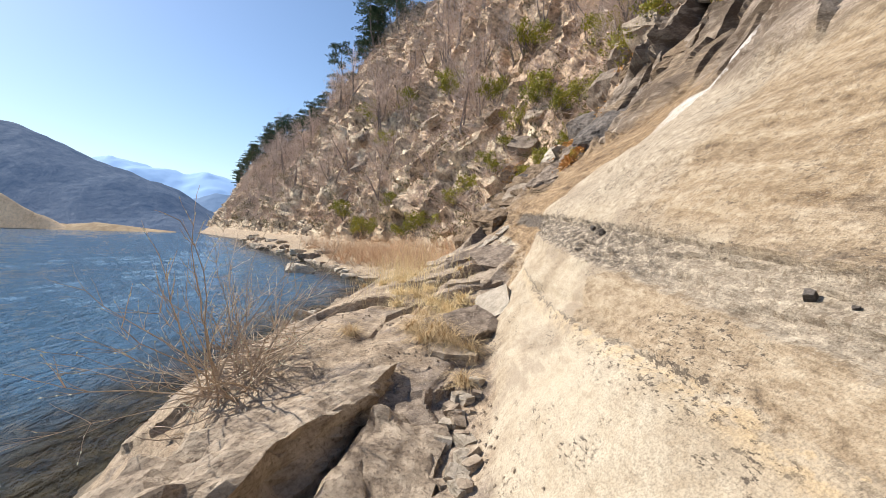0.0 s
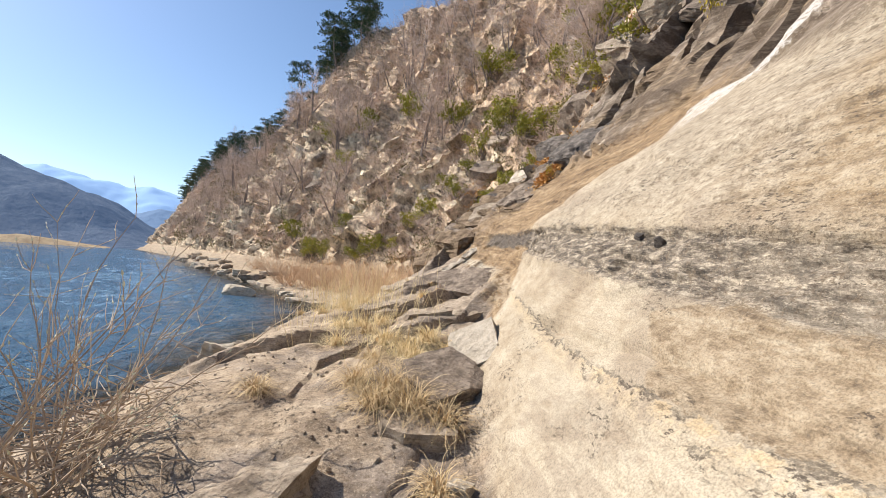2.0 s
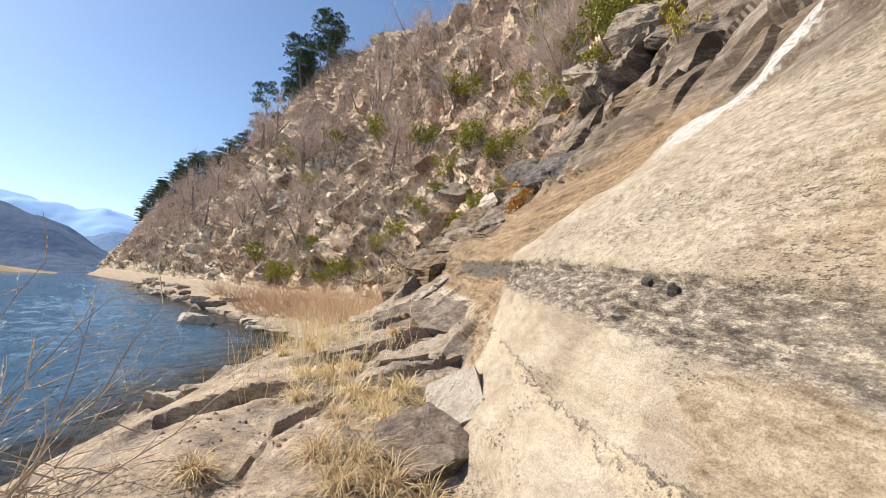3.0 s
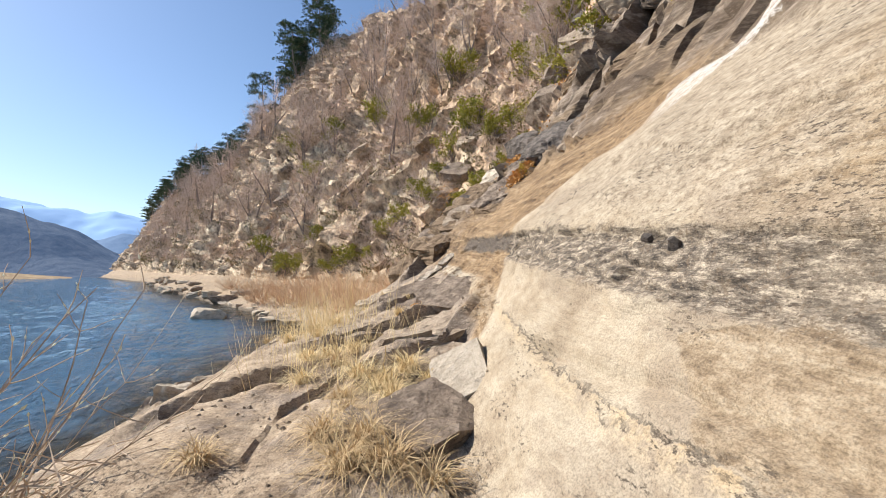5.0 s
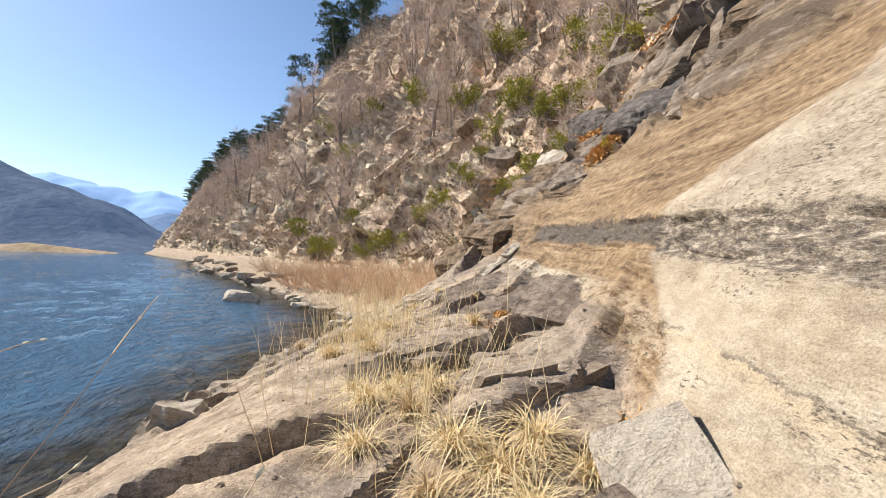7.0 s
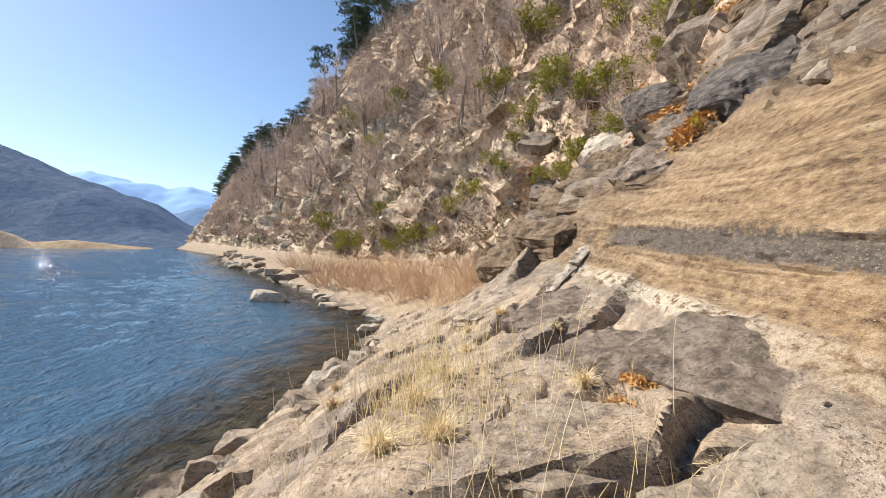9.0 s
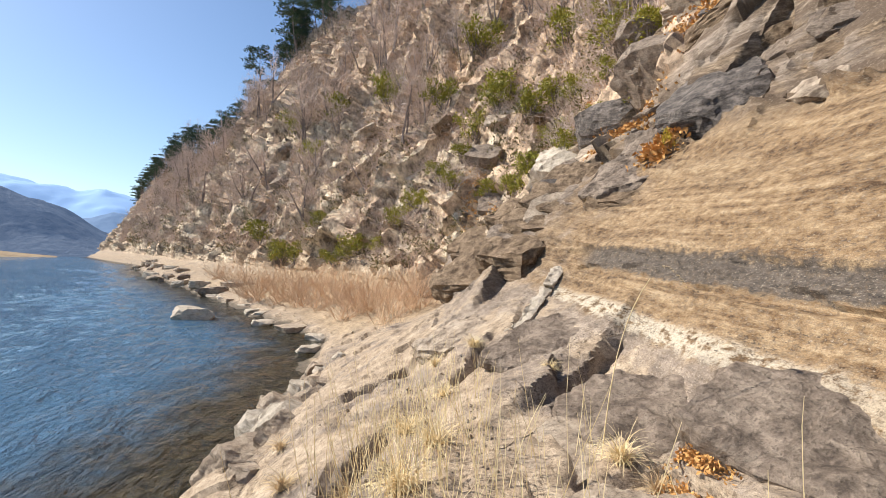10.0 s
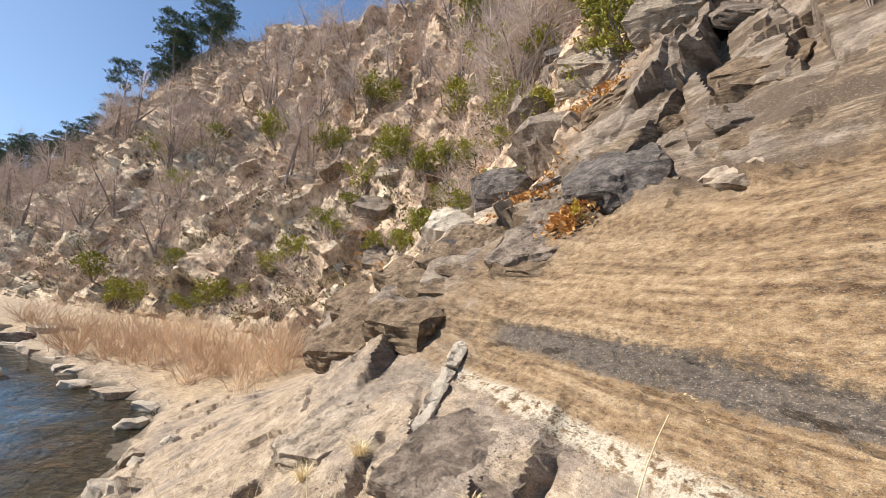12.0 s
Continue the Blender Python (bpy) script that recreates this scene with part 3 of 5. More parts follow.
# ---- distance across the water ----
def far_material(name, low, high, scale, rough_bump=0.6, haze=None):
    k = Mat(name, 0.95, 0.05)
    P = k.pos()
    n = k.noise(P, scale, 8, 0.7)
    k.color(k.ramp(k.math("ADD", k.math("MULTIPLY", n, 0.6), k.math("MULTIPLY", k.noise(P, scale * 0.15, 4), 0.4)), ((0.36, low), (0.62, high))))
    k.bump(n, rough_bump, 3.0)
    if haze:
        # surface glow in place of air light over the distance; also lifts the thicket
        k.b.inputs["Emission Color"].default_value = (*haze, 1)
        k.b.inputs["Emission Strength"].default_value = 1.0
    return k.m


def ridge_mesh(name, material, ratios, heights, foot, crest, back, seed, bumpy, label):
    """A hill seen over water: along x/y ratios, rising from the foot's distance to the crest's and falling behind."""
    r = np.linspace(ratios[0], ratios[-1], 150)
    h = np.interp(r, ratios, heights)
    t = np.concatenate([np.linspace(0, 1, 40), np.linspace(1, 2, 8)[1:]])
    verts = []
    for a, hh in zip(r, h):
        for s in t:
            d = foot + (crest - foot) * s if s <= 1 else crest + (back - crest) * (s - 1)
            f = math.sin(min(s, 1) * math.pi / 2) ** 1.15 if s <= 1 else 1 - 0.8 * (s - 1)
            verts.append((a * d, d, hh * f - 0.3))
    v = np.array(verts)
    v[:, 2] += bumpy * fbm(v * (0.02, 0.02, 0.0), 5, seed) * np.clip(v[:, 2] / (bumpy * 2), 0, 1)
    m = len(t)
    f = [(i * m + j, (i + 1) * m + j, (i + 1) * m + j + 1, i * m + j + 1) for i in range(len(r) - 1) for j in range(m - 1)]
    return tagged(mesh_object(name, v, f, material, True), label, "hill", kind="structure")


# air haze is put into these three: bluish base colours plus a faint glow
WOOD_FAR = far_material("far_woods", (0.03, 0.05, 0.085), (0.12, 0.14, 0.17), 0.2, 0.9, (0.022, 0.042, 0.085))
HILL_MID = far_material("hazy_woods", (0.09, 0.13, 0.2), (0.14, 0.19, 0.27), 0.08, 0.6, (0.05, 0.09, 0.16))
HILL_HAZE_BLUE = far_material("haze_blue_hills", (0.25, 0.38, 0.57), (0.30, 0.43, 0.62), 0.01, 0.2, (0.08, 0.13, 0.22))
# tan glow added to brighten the thicket's backlit side
THICKET = far_material("tan_thicket_glow", (0.28, 0.2, 0.13), (0.75, 0.58, 0.4), 0.7, 0.9, (0.13, 0.1, 0.075))
BANK = far_material("dry_bank", (0.30, 0.21, 0.13), (0.52, 0.40, 0.26), 0.4)
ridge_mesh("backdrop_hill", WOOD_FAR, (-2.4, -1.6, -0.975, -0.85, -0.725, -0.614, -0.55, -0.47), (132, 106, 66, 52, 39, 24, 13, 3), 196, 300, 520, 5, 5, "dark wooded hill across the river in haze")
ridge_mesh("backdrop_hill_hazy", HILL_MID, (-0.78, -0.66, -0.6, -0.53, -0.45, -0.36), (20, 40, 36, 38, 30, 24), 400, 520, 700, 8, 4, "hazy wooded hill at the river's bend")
ridge_mesh("backdrop_mountain", HILL_HAZE_BLUE, (-1.4, -1.0, -0.77, -0.68, -0.6, -0.55, -0.49, -0.4, -0.2), (110, 130, 178, 152, 130, 138, 118, 110, 80), 900, 1150, 1600, 11, 6, "pale blue mountain ridge in the distance")
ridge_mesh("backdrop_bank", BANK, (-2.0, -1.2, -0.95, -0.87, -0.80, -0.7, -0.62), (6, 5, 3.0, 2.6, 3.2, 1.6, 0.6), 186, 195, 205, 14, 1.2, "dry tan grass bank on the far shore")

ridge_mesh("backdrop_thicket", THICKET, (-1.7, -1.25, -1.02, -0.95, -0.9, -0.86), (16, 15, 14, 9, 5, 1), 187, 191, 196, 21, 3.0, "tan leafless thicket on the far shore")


# ---- helpers for things ----
def part(name, data, material, parent=None, label="", smooth=False):
    """Links (verts, faces) or a bmesh as one mesh object, under a thing if given."""
    me = bpy.data.meshes.new(name)
    if isinstance(data, bmesh.types.BMesh):
        data.to_mesh(me)
        data.free()
    else:
        me.from_pydata([tuple(v) for v in data[0]], [], data[1])
    me.materials.append(material)
    if smooth:
        me.shade_smooth()
    ob = new(name, me)
    if parent is not None:
        ob.parent = parent
    if label:
        ob["label"] = label
    return ob


def empty(name, label, category, group=""):
    return tagged(new(name), label, category, group)


class Soup:
    """Collects tubes, blades and leaves into one mesh."""

    def __init__(self):
        self.v, self.f = [], []

    def tube(self, pts, radii, sides=4):
        base = len(self.v)
        for i, p in enumerate(pts):
            a = Vector(pts[min(i + 1, len(pts) - 1)]) - Vector(pts[max(i - 1, 0)])
            a.normalize()
            u = a.orthogonal().normalized()
            w = a.cross(u)
            for s in range(sides):
                g = 2 * math.pi * s / sides
                self.v.append(Vector(p) + (u * math.cos(g) + w * math.sin(g)) * radii[i])
        for i in range(len(pts) - 1):
            for s in range(sides):
                t = (s + 1) % sides
                self.f.append((base + i * sides + s, base + i * sides + t, base + (i + 1) * sides + t, base + (i + 1) * sides + s))
        return self

    def blade(self, pts, width, side):
        base = len(self.v)
        n = len(pts)
        for i, p in enumerate(pts):
            w = width * (1 - 0.85 * i / (n - 1)) * 0.5
            self.v += [Vector(p) - side * w, Vector(p) + side * w]
        for i in range(n - 1):
            b = base + 2 * i
            self.f.append((b, b + 1, b + 3, b + 2))
        return self

    def leaf(self, p, direction, up, length, width):
        base = len(self.v)
        s = direction.cross(up)
        if s.length < 1e-4:
            s = direction.orthogonal()
        s.normalize()
        bend = s.cross(direction).normalized() * length * 0.12
        self.v += [p, p + direction * length * 0.5 + s * width * 0.5 + bend, p + direction * length, p + direction * length * 0.5 - s * width * 0.5 + bend]
        self.f.append((base, base + 1, base + 2, base + 3))
        return self

    def data(self):
        return self.v, self.f


def rand_dir(rng, flat=0.0):
    while True:
        v = Vector((rng.uniform(-1, 1), rng.uniform(-1, 1), rng.uniform(-1, 1)))
        if 0.05 < v.length < 1:
            v.z *= 1 - flat
            return v.normalized()


# ---- loose and ledge rock ----
def stone_material(name, dark, middle, light, lay=30.0):
    k = Mat(name, 0.88, 0.22)
    P = k.pos(local=True)
    layers = k.noise(k.pos((3, 3, lay), (6, 10, 0), True), 1.0, 7, 0.68, 0.4)
    mid, fine, grit = k.noise(P, 3.5, 6), k.noise(P, 26, 6, 0.7), k.noise(P, 110, 4, 0.7)
    spots = k.noise(P, 11, 6, 0.72)
    c = k.ramp(k.math("ADD", k.math("MULTIPLY", layers, 0.3), k.math("ADD", k.math("MULTIPLY", mid, 0.35), k.math("MULTIPLY", spots, 0.35))), ((0.4, dark), (0.49, middle), (0.58, light)))
    c = k.mix(k.span(fine, 0.53, 0.63, 0.0, 0.65), c, dark)
    c = k.mix(k.math("MULTIPLY", k.rand(), 0.25), c, middle)
    c = k.mix(1.0, c, k.ramp(grit, ((0.32, (0.8, 0.8, 0.8)), (0.6, (1, 1, 1)))), "MULTIPLY")
    c = k.mix(1.0, c, (1.14, 1.11, 1.08), "MULTIPLY")
    k.color(c)
    b1 = k.bump(layers, 0.9, 0.06)
    b2 = k.bump(k.math("ADD", fine, spots), 0.9, 0.025, b1)
    k.bump(grit, 0.5, 0.003, b2)
    return k.m


STONE = stone_material("grey_tan_stone", (0.15, 0.112, 0.082), (0.39, 0.31, 0.23), (0.54, 0.445, 0.34))
SLATE = stone_material("dark_slate", (0.095, 0.073, 0.057), (0.235, 0.183, 0.14), (0.38, 0.305, 0.235), 50)
PALE = stone_material("pale_stone", (0.3, 0.25, 0.19), (0.5, 0.43, 0.34), (0.62, 0.55, 0.45), 18)
RUST = stone_material("rusty_stone", (0.075, 0.05, 0.033), (0.2, 0.14, 0.088), (0.34, 0.25, 0.165))
COAL = stone_material("wet_dark_stone", (0.05, 0.044, 0.04), (0.135, 0.115, 0.1), (0.26, 0.22, 0.19))


def rock_bmesh(size, seed, cuts=9, keep=0.72, rough=0.03, fineness=0.16):
    """A block of rock: a box trimmed by planes, its faces split and roughened along its beds."""
    rng = random.Random(seed)
    bm = bmesh.new()
    bmesh.ops.create_cube(bm, size=1.0)
    bmesh.ops.scale(bm, vec=Vector(size), verts=bm.verts)
    for _ in range(cuts):
        n = rand_dir(rng)
        reach = sum(abs(n[i]) * size[i] / 2 for i in range(3))
        got = bmesh.ops.bisect_plane(bm, geom=bm.verts[:] + bm.edges[:] + bm.faces[:], plane_co=n * reach * rng.uniform(keep, keep + 0.18), plane_no=n, clear_outer=True)
        rim = [e for e in got["geom_cut"] if isinstance(e, bmesh.types.BMEdge)]
        if rim:
            bmesh.ops.contextual_create(bm, geom=rim)
    bmesh.ops.triangulate(bm, faces=bm.faces[:])
    for _ in range(5):
        long = [e for e in bm.edges if e.calc_length() > fineness]
        if not long or len(bm.faces) > 2600:
            break
        bmesh.ops.subdivide_edges(bm, edges=long, cuts=1)
        bmesh.ops.triangulate(bm, faces=bm.faces[:])
    bm.normal_update()
    off = rng.uniform(0, 50)
    for v in bm.verts:
        p = v.co + Vector((off, off, off))
        bedding = noise.noise(Vector((p.x * 2, p.y * 2, p.z * 14)))
        v.co += v.normal * rough * (0.9 * noise.fractal(p * 3.5, 0.9, 2.1, 4) + 0.7 * bedding)
    return bm


def rock(name, at, size, turn, material, seed, label, category="rock", group="", rough=0.03, cuts=9, keep=0.72, fineness=0.0):
    fineness = fineness or max(0.05, max(size) / 16)
    bm = rock_bmesh(size, seed, cuts, keep, rough, fineness)
    ob = part(name, bm, material)
    for p in ob.data.polygons:
        p.use_smooth = True
    ob.data.set_sharp_from_angle(angle=radians(28))
    ob.matrix_world = pose(*at, *turn)
    return tagged(ob, label, category, group)


# the two long slabs beside the path at the start
rock("boulder", (-0.95, 3.0, 1.4), (1.0, 2.7, 0.6), (-1, -16, -17), STONE, 11, "long grey slab of bedrock with a dark undercut edge", cuts=11, keep=0.74, rough=0.11, fineness=0.1)
rock("boulder", (-0.14, 2.5, 1.3), (0.66, 2.0, 0.5), (6, 16, -8), STONE, 12, "wedge of grey ribbed rock beside a dark gap", cuts=8, rough=0.07, fineness=0.07)
rock("boulder", (-1.75, 2.7, 0.85), (0.7, 1.6, 0.7), (4, 24, -14), STONE, 13, "rounded tan rock sloping to the water", cuts=14, rough=0.05)
# blocks on the walk
rock("boulder", (1.02, 5.82, 2.06), (0.5, 0.58, 0.46), (34, -26, -15), PALE, 21, "pale flat-topped boulder leaning on the slab", cuts=4, keep=0.84, rough=0.01)
rock("boulder", (0.62, 5.3, 1.82), (0.66, 0.7, 0.55), (12, -12, 30), SLATE, 22, "dark grey angular boulder half sunk in dry grass", rough=0.03)
rock("boulder", (0.36, 4.55, 1.72), (0.56, 0.46, 0.34), (5, 5, 10), STONE, 23, "round-topped stone bedded in dry grass", cuts=18, rough=0.02)
rock("boulder", (0.12, 5.35, 1.76), (0.45, 0.45, 0.45), (5, -12, 50), SLATE, 25, "dark ribbed rock in the grass", rough=0.04)
# flat plates with broken front edges
PLATE = "flat rock plate with a dark broken edge"
for n, (at, size, turn, mat) in enumerate((
    ((0.14, 8.2, 2.14), (1.15, 1.05, 0.24), (3, -4, 8), STONE),
    ((0.95, 7.3, 2.28), (1.05, 0.95, 0.2), (3, -16, 24), STONE),
    ((1.35, 8.5, 2.46), (1.1, 1.2, 0.2), (2, -22, 30), SLATE),
    ((0.85, 6.55, 2.12), (0.7, 0.62, 0.24), (4, -14, 36), STONE),
    ((0.45, 7.0, 2.1), (0.6, 0.5, 0.22), (2, -8, 20), STONE),
    ((1.0, 11.5, 2.5), (1.5, 1.3, 0.26), (6, -16, 26), SLATE),
    ((0.3, 9.3, 2.22), (0.8, 0.7, 0.2), (2, -8, 30), STONE),
    ((1.0, 9.6, 2.42), (1.2, 1.1, 0.18), (2, -14, 18), SLATE),
    ((0.35, 13.4, 2.25), (1.6, 1.1, 0.2), (4, -20, 10), STONE),
    ((1.9, 15.6, 3.75), (1.5, 1.5, 0.55), (8, -32, 30), RUST),
    ((3.2, 16.2, 4.9), (2.2, 2.0, 0.7), (10, -36, 28), RUST),
    ((2.9, 17.9, 4.4), (1.6, 1.8, 0.6), (12, -38, 24), RUST),
    ((1.4, 18.4, 3.0), (1.8, 1.6, 0.7), (14, -34, 20), RUST),
    ((2.3, 20.2, 3.3), (2.0, 1.9, 0.8), (10, -40, 26), RUST),
    ((3.6, 14.4, 5.0), (1.6, 1.3, 0.5), (6, -34, 26), SLATE),
)):
    at = (at[0], at[1], max(at[2], ground_z(at[0], at[1]) - size[2] / 2 + 0.03 + 0.02 * (n % 3)))
    rock("rock_plate", at, size, turn, mat, 40 + n, PLATE, "rock", "broken plates of the ledge", cuts=12, keep=0.68, rough=0.03 + 0.03 * max(size), fineness=max(size) / 22)
# pale dike running up the ledge
for n in range(4):
    x, y = 1.0 + 0.3 * n, 12.6 + 0.36 * n
    rock("pale_dike", (x, y, ground_z(x, y) - 0.07), (0.18, 0.95, 0.3), (20, 10, -40 + 9 * (n % 2)), PALE, 60 + n, "pale upright rib of rock crossing the ledge", "rock", "pale rib of rock", rough=0.08, cuts=14, keep=0.66, fineness=0.05)
# large blocks under the cliff
for n, (at, size, turn, mat, lab) in enumerate((
    ((5.35, 14.1, 6.35), (2.2, 1.9, 1.3), (8, -34, 20), COAL, "dark grey cliff block above the slab"),
    ((6.9, 14.4, 7.5), (1.6, 2.0, 1.7), (4, -26, 12), RUST, "brown cliff block in a notch"),
    ((6.5, 12.3, 7.45), (0.9, 1.2, 1.7), (4, -20, 30), RUST, "brown block beside a dark notch"),
    ((4.45, 11.5, 5.78), (0.5, 2.2, 0.2), (16, -38, -34), STONE, "long grey ledge lying on the slab"),
    ((7.2, 18.8, 9.3), (2.0, 2.8, 1.7), (10, -36, 18), SLATE, "layered grey cliff block"),
    ((8.5, 18.2, 11.3), (1.7, 2.0, 2.2), (8, -30, 12), STONE, "tall grey cliff block"),
    ((6.7, 20.8, 7.9), (1.8, 2.2, 2.0), (6, -30, 30), COAL, "dark wet cliff block with pale streaks"),
    ((9.4, 22.5, 12.0), (2.4, 2.4, 2.2), (6, -32, 26), SLATE, "layered grey cliff block"),
    ((6.3, 23.5, 6.7), (2.0, 2.8, 2.4), (5, -34, 18), PALE, "pale yellow broken cliff face"),
    ((9.0, 16.4, 12.7), (1.8, 2.0, 1.6), (10, -30, 30), STONE, "grey cliff block under green shrubs"),
    ((3.7, 27.5, 3.9), (2.8, 3.0, 1.0), (10, -40, 26), RUST, "brown slab tilted at the cliff's foot"),
    ((1.9, 30.5, 1.7), (2.4, 2.2, 0.9), (8, -34, 20), RUST, "brown slab tilted at the cliff's foot"),
)):
    rock("cliff_block", at, size, turn, mat, 80 + n, lab, "rock", "blocks of the cliff", rough=0.05 + 0.012 * max(size), cuts=16, keep=0.62, fineness=max(size) / 24)
# outcrops: tilted, half-buried blocks along the bedding
def scatter_outcrops(total, seed, y0, y1, l0, l1, s0, s1, mats, label):
    rng = random.Random(seed)
    kinds = []
    for i in range(6):
        m = mats[i % len(mats)]
        ob = rock("outcrop", (0, 0, 0), (1.3, 1.0 + 0.1 * i, 0.5 + 0.06 * i), (0, 0, 0), m, seed * 7 + i, label, "rock", "outcrops of the cliff", rough=0.07, cuts=12, keep=0.66, fineness=0.11)
        kinds.append(ob)
    for n in range(total):
        y, lev = y0 + (y1 - y0) * rng.random() ** 1.3, rng.uniform(l0, l1)
        p, nor = land_at(y, lev)
        size = rng.uniform(s0, s1) * (1 + 0.8 * (y - y0) / (y1 - y0))
        ob = kinds[n] if n < 6 else copy_thing(kinds[n % 6], pose(0, 0, 0))
        ob.matrix_world = pose(p.x + 0.15 * size, p.y, p.z - 0.24 * size, rng.uniform(-4, 16), rng.uniform(-52, -28), rng.uniform(0, 45)) @ Matrix.Diagonal((size, size * rng.uniform(0.8, 1.7), size * rng.uniform(0.6, 1.1), 1))


scatter_outcrops(34, 3, 13.5, 24, 6.2, 9.2, 0.4, 0.9, (RUST, SLATE, STONE, RUST, COAL, SLATE), "brown-grey tilted outcrop of layered rock")
scatter_outcrops(8, 4, 11.0, 14.5, 7.8, 9.6, 0.3, 0.6, (RUST, SLATE, RUST), "brown tilted ledge of layered rock above the slab")
scatter_outcrops(56, 5, 22, 75, 4.8, 8.6, 0.6, 1.3, (STONE, SLATE, STONE, SLATE, RUST, STONE), "grey tilted outcrop on the wooded cliff")
scatter_outcrops(24, 6, 15.5, 22, 4.0, 6.4, 0.5, 1.0, (RUST, RUST, SLATE), "brown broken slab at the cliff's foot")

# the rock in the river and the stones along the shore
rock("river_rock", (-10.6, 31.8, 0.12), (2.1, 1.2, 0.9), (4, 4, 14), PALE, 120, "pale flat rock standing out of the river", rough=0.06, cuts=18, keep=0.58)
rng = random.Random(5)
for n, (x, y, sx) in enumerate(((-4.6, 28.2, 2.4), (-6.6, 29.8, 1.5), (-7.6, 33.5, 1.6), (-5.8, 31.6, 1.2), (-8.2, 34.4, 1.5), (-9.4, 37, 1.8), (-11.2, 40, 2.0), (-12.5, 42, 1.6), (-13.4, 43.4, 2.0), (-14.6, 46, 2.2), (-3.6, 25.6, 1.0), (-3.5, 23.4, 0.9), (-6.4, 33, 1.3), (-4.6, 30.6, 1.6))):
    rock("shore_stone", (x, y, 0.03), (sx, sx * 0.6, 0.34), (rng.uniform(-5, 5), rng.uniform(-5, 5), rng.uniform(-90, 90)), PALE if n % 3 else STONE, 130 + n, "pale flat stone at the river's edge", "rock", "stones along the shore", rough=0.04, cuts=18, keep=0.58)
for n in range(26):
    y = 8.6 + n * 0.42 + rng.uniform(-0.4, 0.4)
    s = rng.uniform(0.35, 1.15)
    x = float(np.interp(y, ST_Y, KNOTS[:, 1, 0])) + rng.uniform(0.3, 1.5)
    rock("bank_rock", (x, y, ground_z(x, y) - 0.12 * s), (s, s * rng.uniform(0.7, 1.1), s * 0.62), (rng.uniform(-12, 12), rng.uniform(4, 26), rng.uniform(-40, 40)), PALE if rng.random() < 0.65 else STONE, 150 + n, "pale angular rock on the bank above the water", "rock", "rocks along the bank", rough=0.05, cuts=18, keep=0.56)
for n in range(26):
    y = 44 + n * 2.6 + rng.uniform(-2, 2)
    s = rng.uniform(0.7, 2.6)
    x = float(np.interp(y, ST_Y, KNOTS[:, 1, 0])) + rng.uniform(-0.8, 3.6)
    rock("shore_stone", (x, y, ground_z(x, y) + 0.05), (s, s * 0.7, 0.7), (rng.uniform(-8, 8), rng.uniform(-8, 8), rng.uniform(-40, 40)), rng.choice((PALE, STONE, SLATE)), 260 + n, "pale stone at the river's edge under the cliff", "rock", "stones along the shore", rough=0.08, cuts=16, keep=0.58)
# dark stones out of the slab's dark layer; first two imitate shaded notches
for n, (x, y, h) in enumerate(((1.88, 4.4, 0.2), (1.9, 4.2, 0.17), (1.96, 1.5, 0.14), (1.98, 1.3, 0.09))):
    rock("dark_stone", (x + 0.03, y, ground_z(x, y) - h * 0.25), (h * 0.3, h * 0.36, h * 1.5), (0, -30, 20 * n), COAL, 290 + n, "dark stone stuck in the grey layer of the slab, partly standing in for shaded notches", "rock", "dark stones in the slab", rough=0.015, cuts=14, keep=0.6, fineness=0.03)
# rubble in the gully at the slab's foot
for n in range(34):
    y = 2.0 + n * 0.055 + rng.uniform(-0.1, 0.1)
    s = rng.uniform(0.05, 0.16)
    x = 0.42 + (y - 2.8) * 0.06 + rng.uniform(-0.16, 0.16)
    rock("rubble_stone", (x, y, ground_z(x, y) + s * 0.12), (s, s * rng.uniform(0.7, 1.2), s * 0.6), (rng.uniform(-20, 20), rng.uniform(-20, 20), rng.uniform(0, 180)), rng.choice((STONE, PALE, STONE)), 200 + n, "small broken stone in the gully", "stone", "rubble in the gully", rough=0.006, cuts=6, fineness=0.06)


# ---- plants ----
def plain_material(name, a, b, rough=0.8, translucent=0.0):
    k = Mat(name, rough, 0.15)
    r = k.math("ADD", k.math("MULTIPLY", k.island(), 0.7), k.math("MULTIPLY", k.rand(), 0.3))
    k.color(k.mix(r, a, b))
    return k.m


STRAW = plain_material("dry_straw", (0.6, 0.44, 0.22), (0.9, 0.74, 0.45))
BRUSH = plain_material("brown_brush", (0.44, 0.28, 0.17), (0.74, 0.52, 0.34))
UNDER = plain_material("olive_undergrowth", (0.1, 0.085, 0.035), (0.34, 0.28, 0.13))
STRAW_RED = plain_material("rusty_straw", (0.4, 0.28, 0.14), (0.72, 0.54, 0.32))
REED = plain_material("tan_reed", (0.56, 0.38, 0.23), (0.88, 0.67, 0.44))
BARK = plain_material("grey_bark", (0.15, 0.118, 0.1), (0.28, 0.225, 0.195))
TWIG = plain_material("pink_grey_twigs", (0.42, 0.32, 0.26), (0.78, 0.63, 0.53))
WILLOW = plain_material("willow_bark", (0.28, 0.2, 0.14), (0.58, 0.46, 0.34))
CATKIN = plain_material("catkin", (0.5, 0.47, 0.3), (0.72, 0.7, 0.55))
PINE = plain_material("pine_needles", (0.045, 0.08, 0.05), (0.13, 0.17, 0.09))
LEAF = plain_material("evergreen_leaf", (0.14, 0.14, 0.02), (0.48, 0.43, 0.08), 0.6)
LEAF_YELLOW = plain_material("yellow_leaf", (0.36, 0.26, 0.02), (0.6, 0.46, 0.06), 0.6)
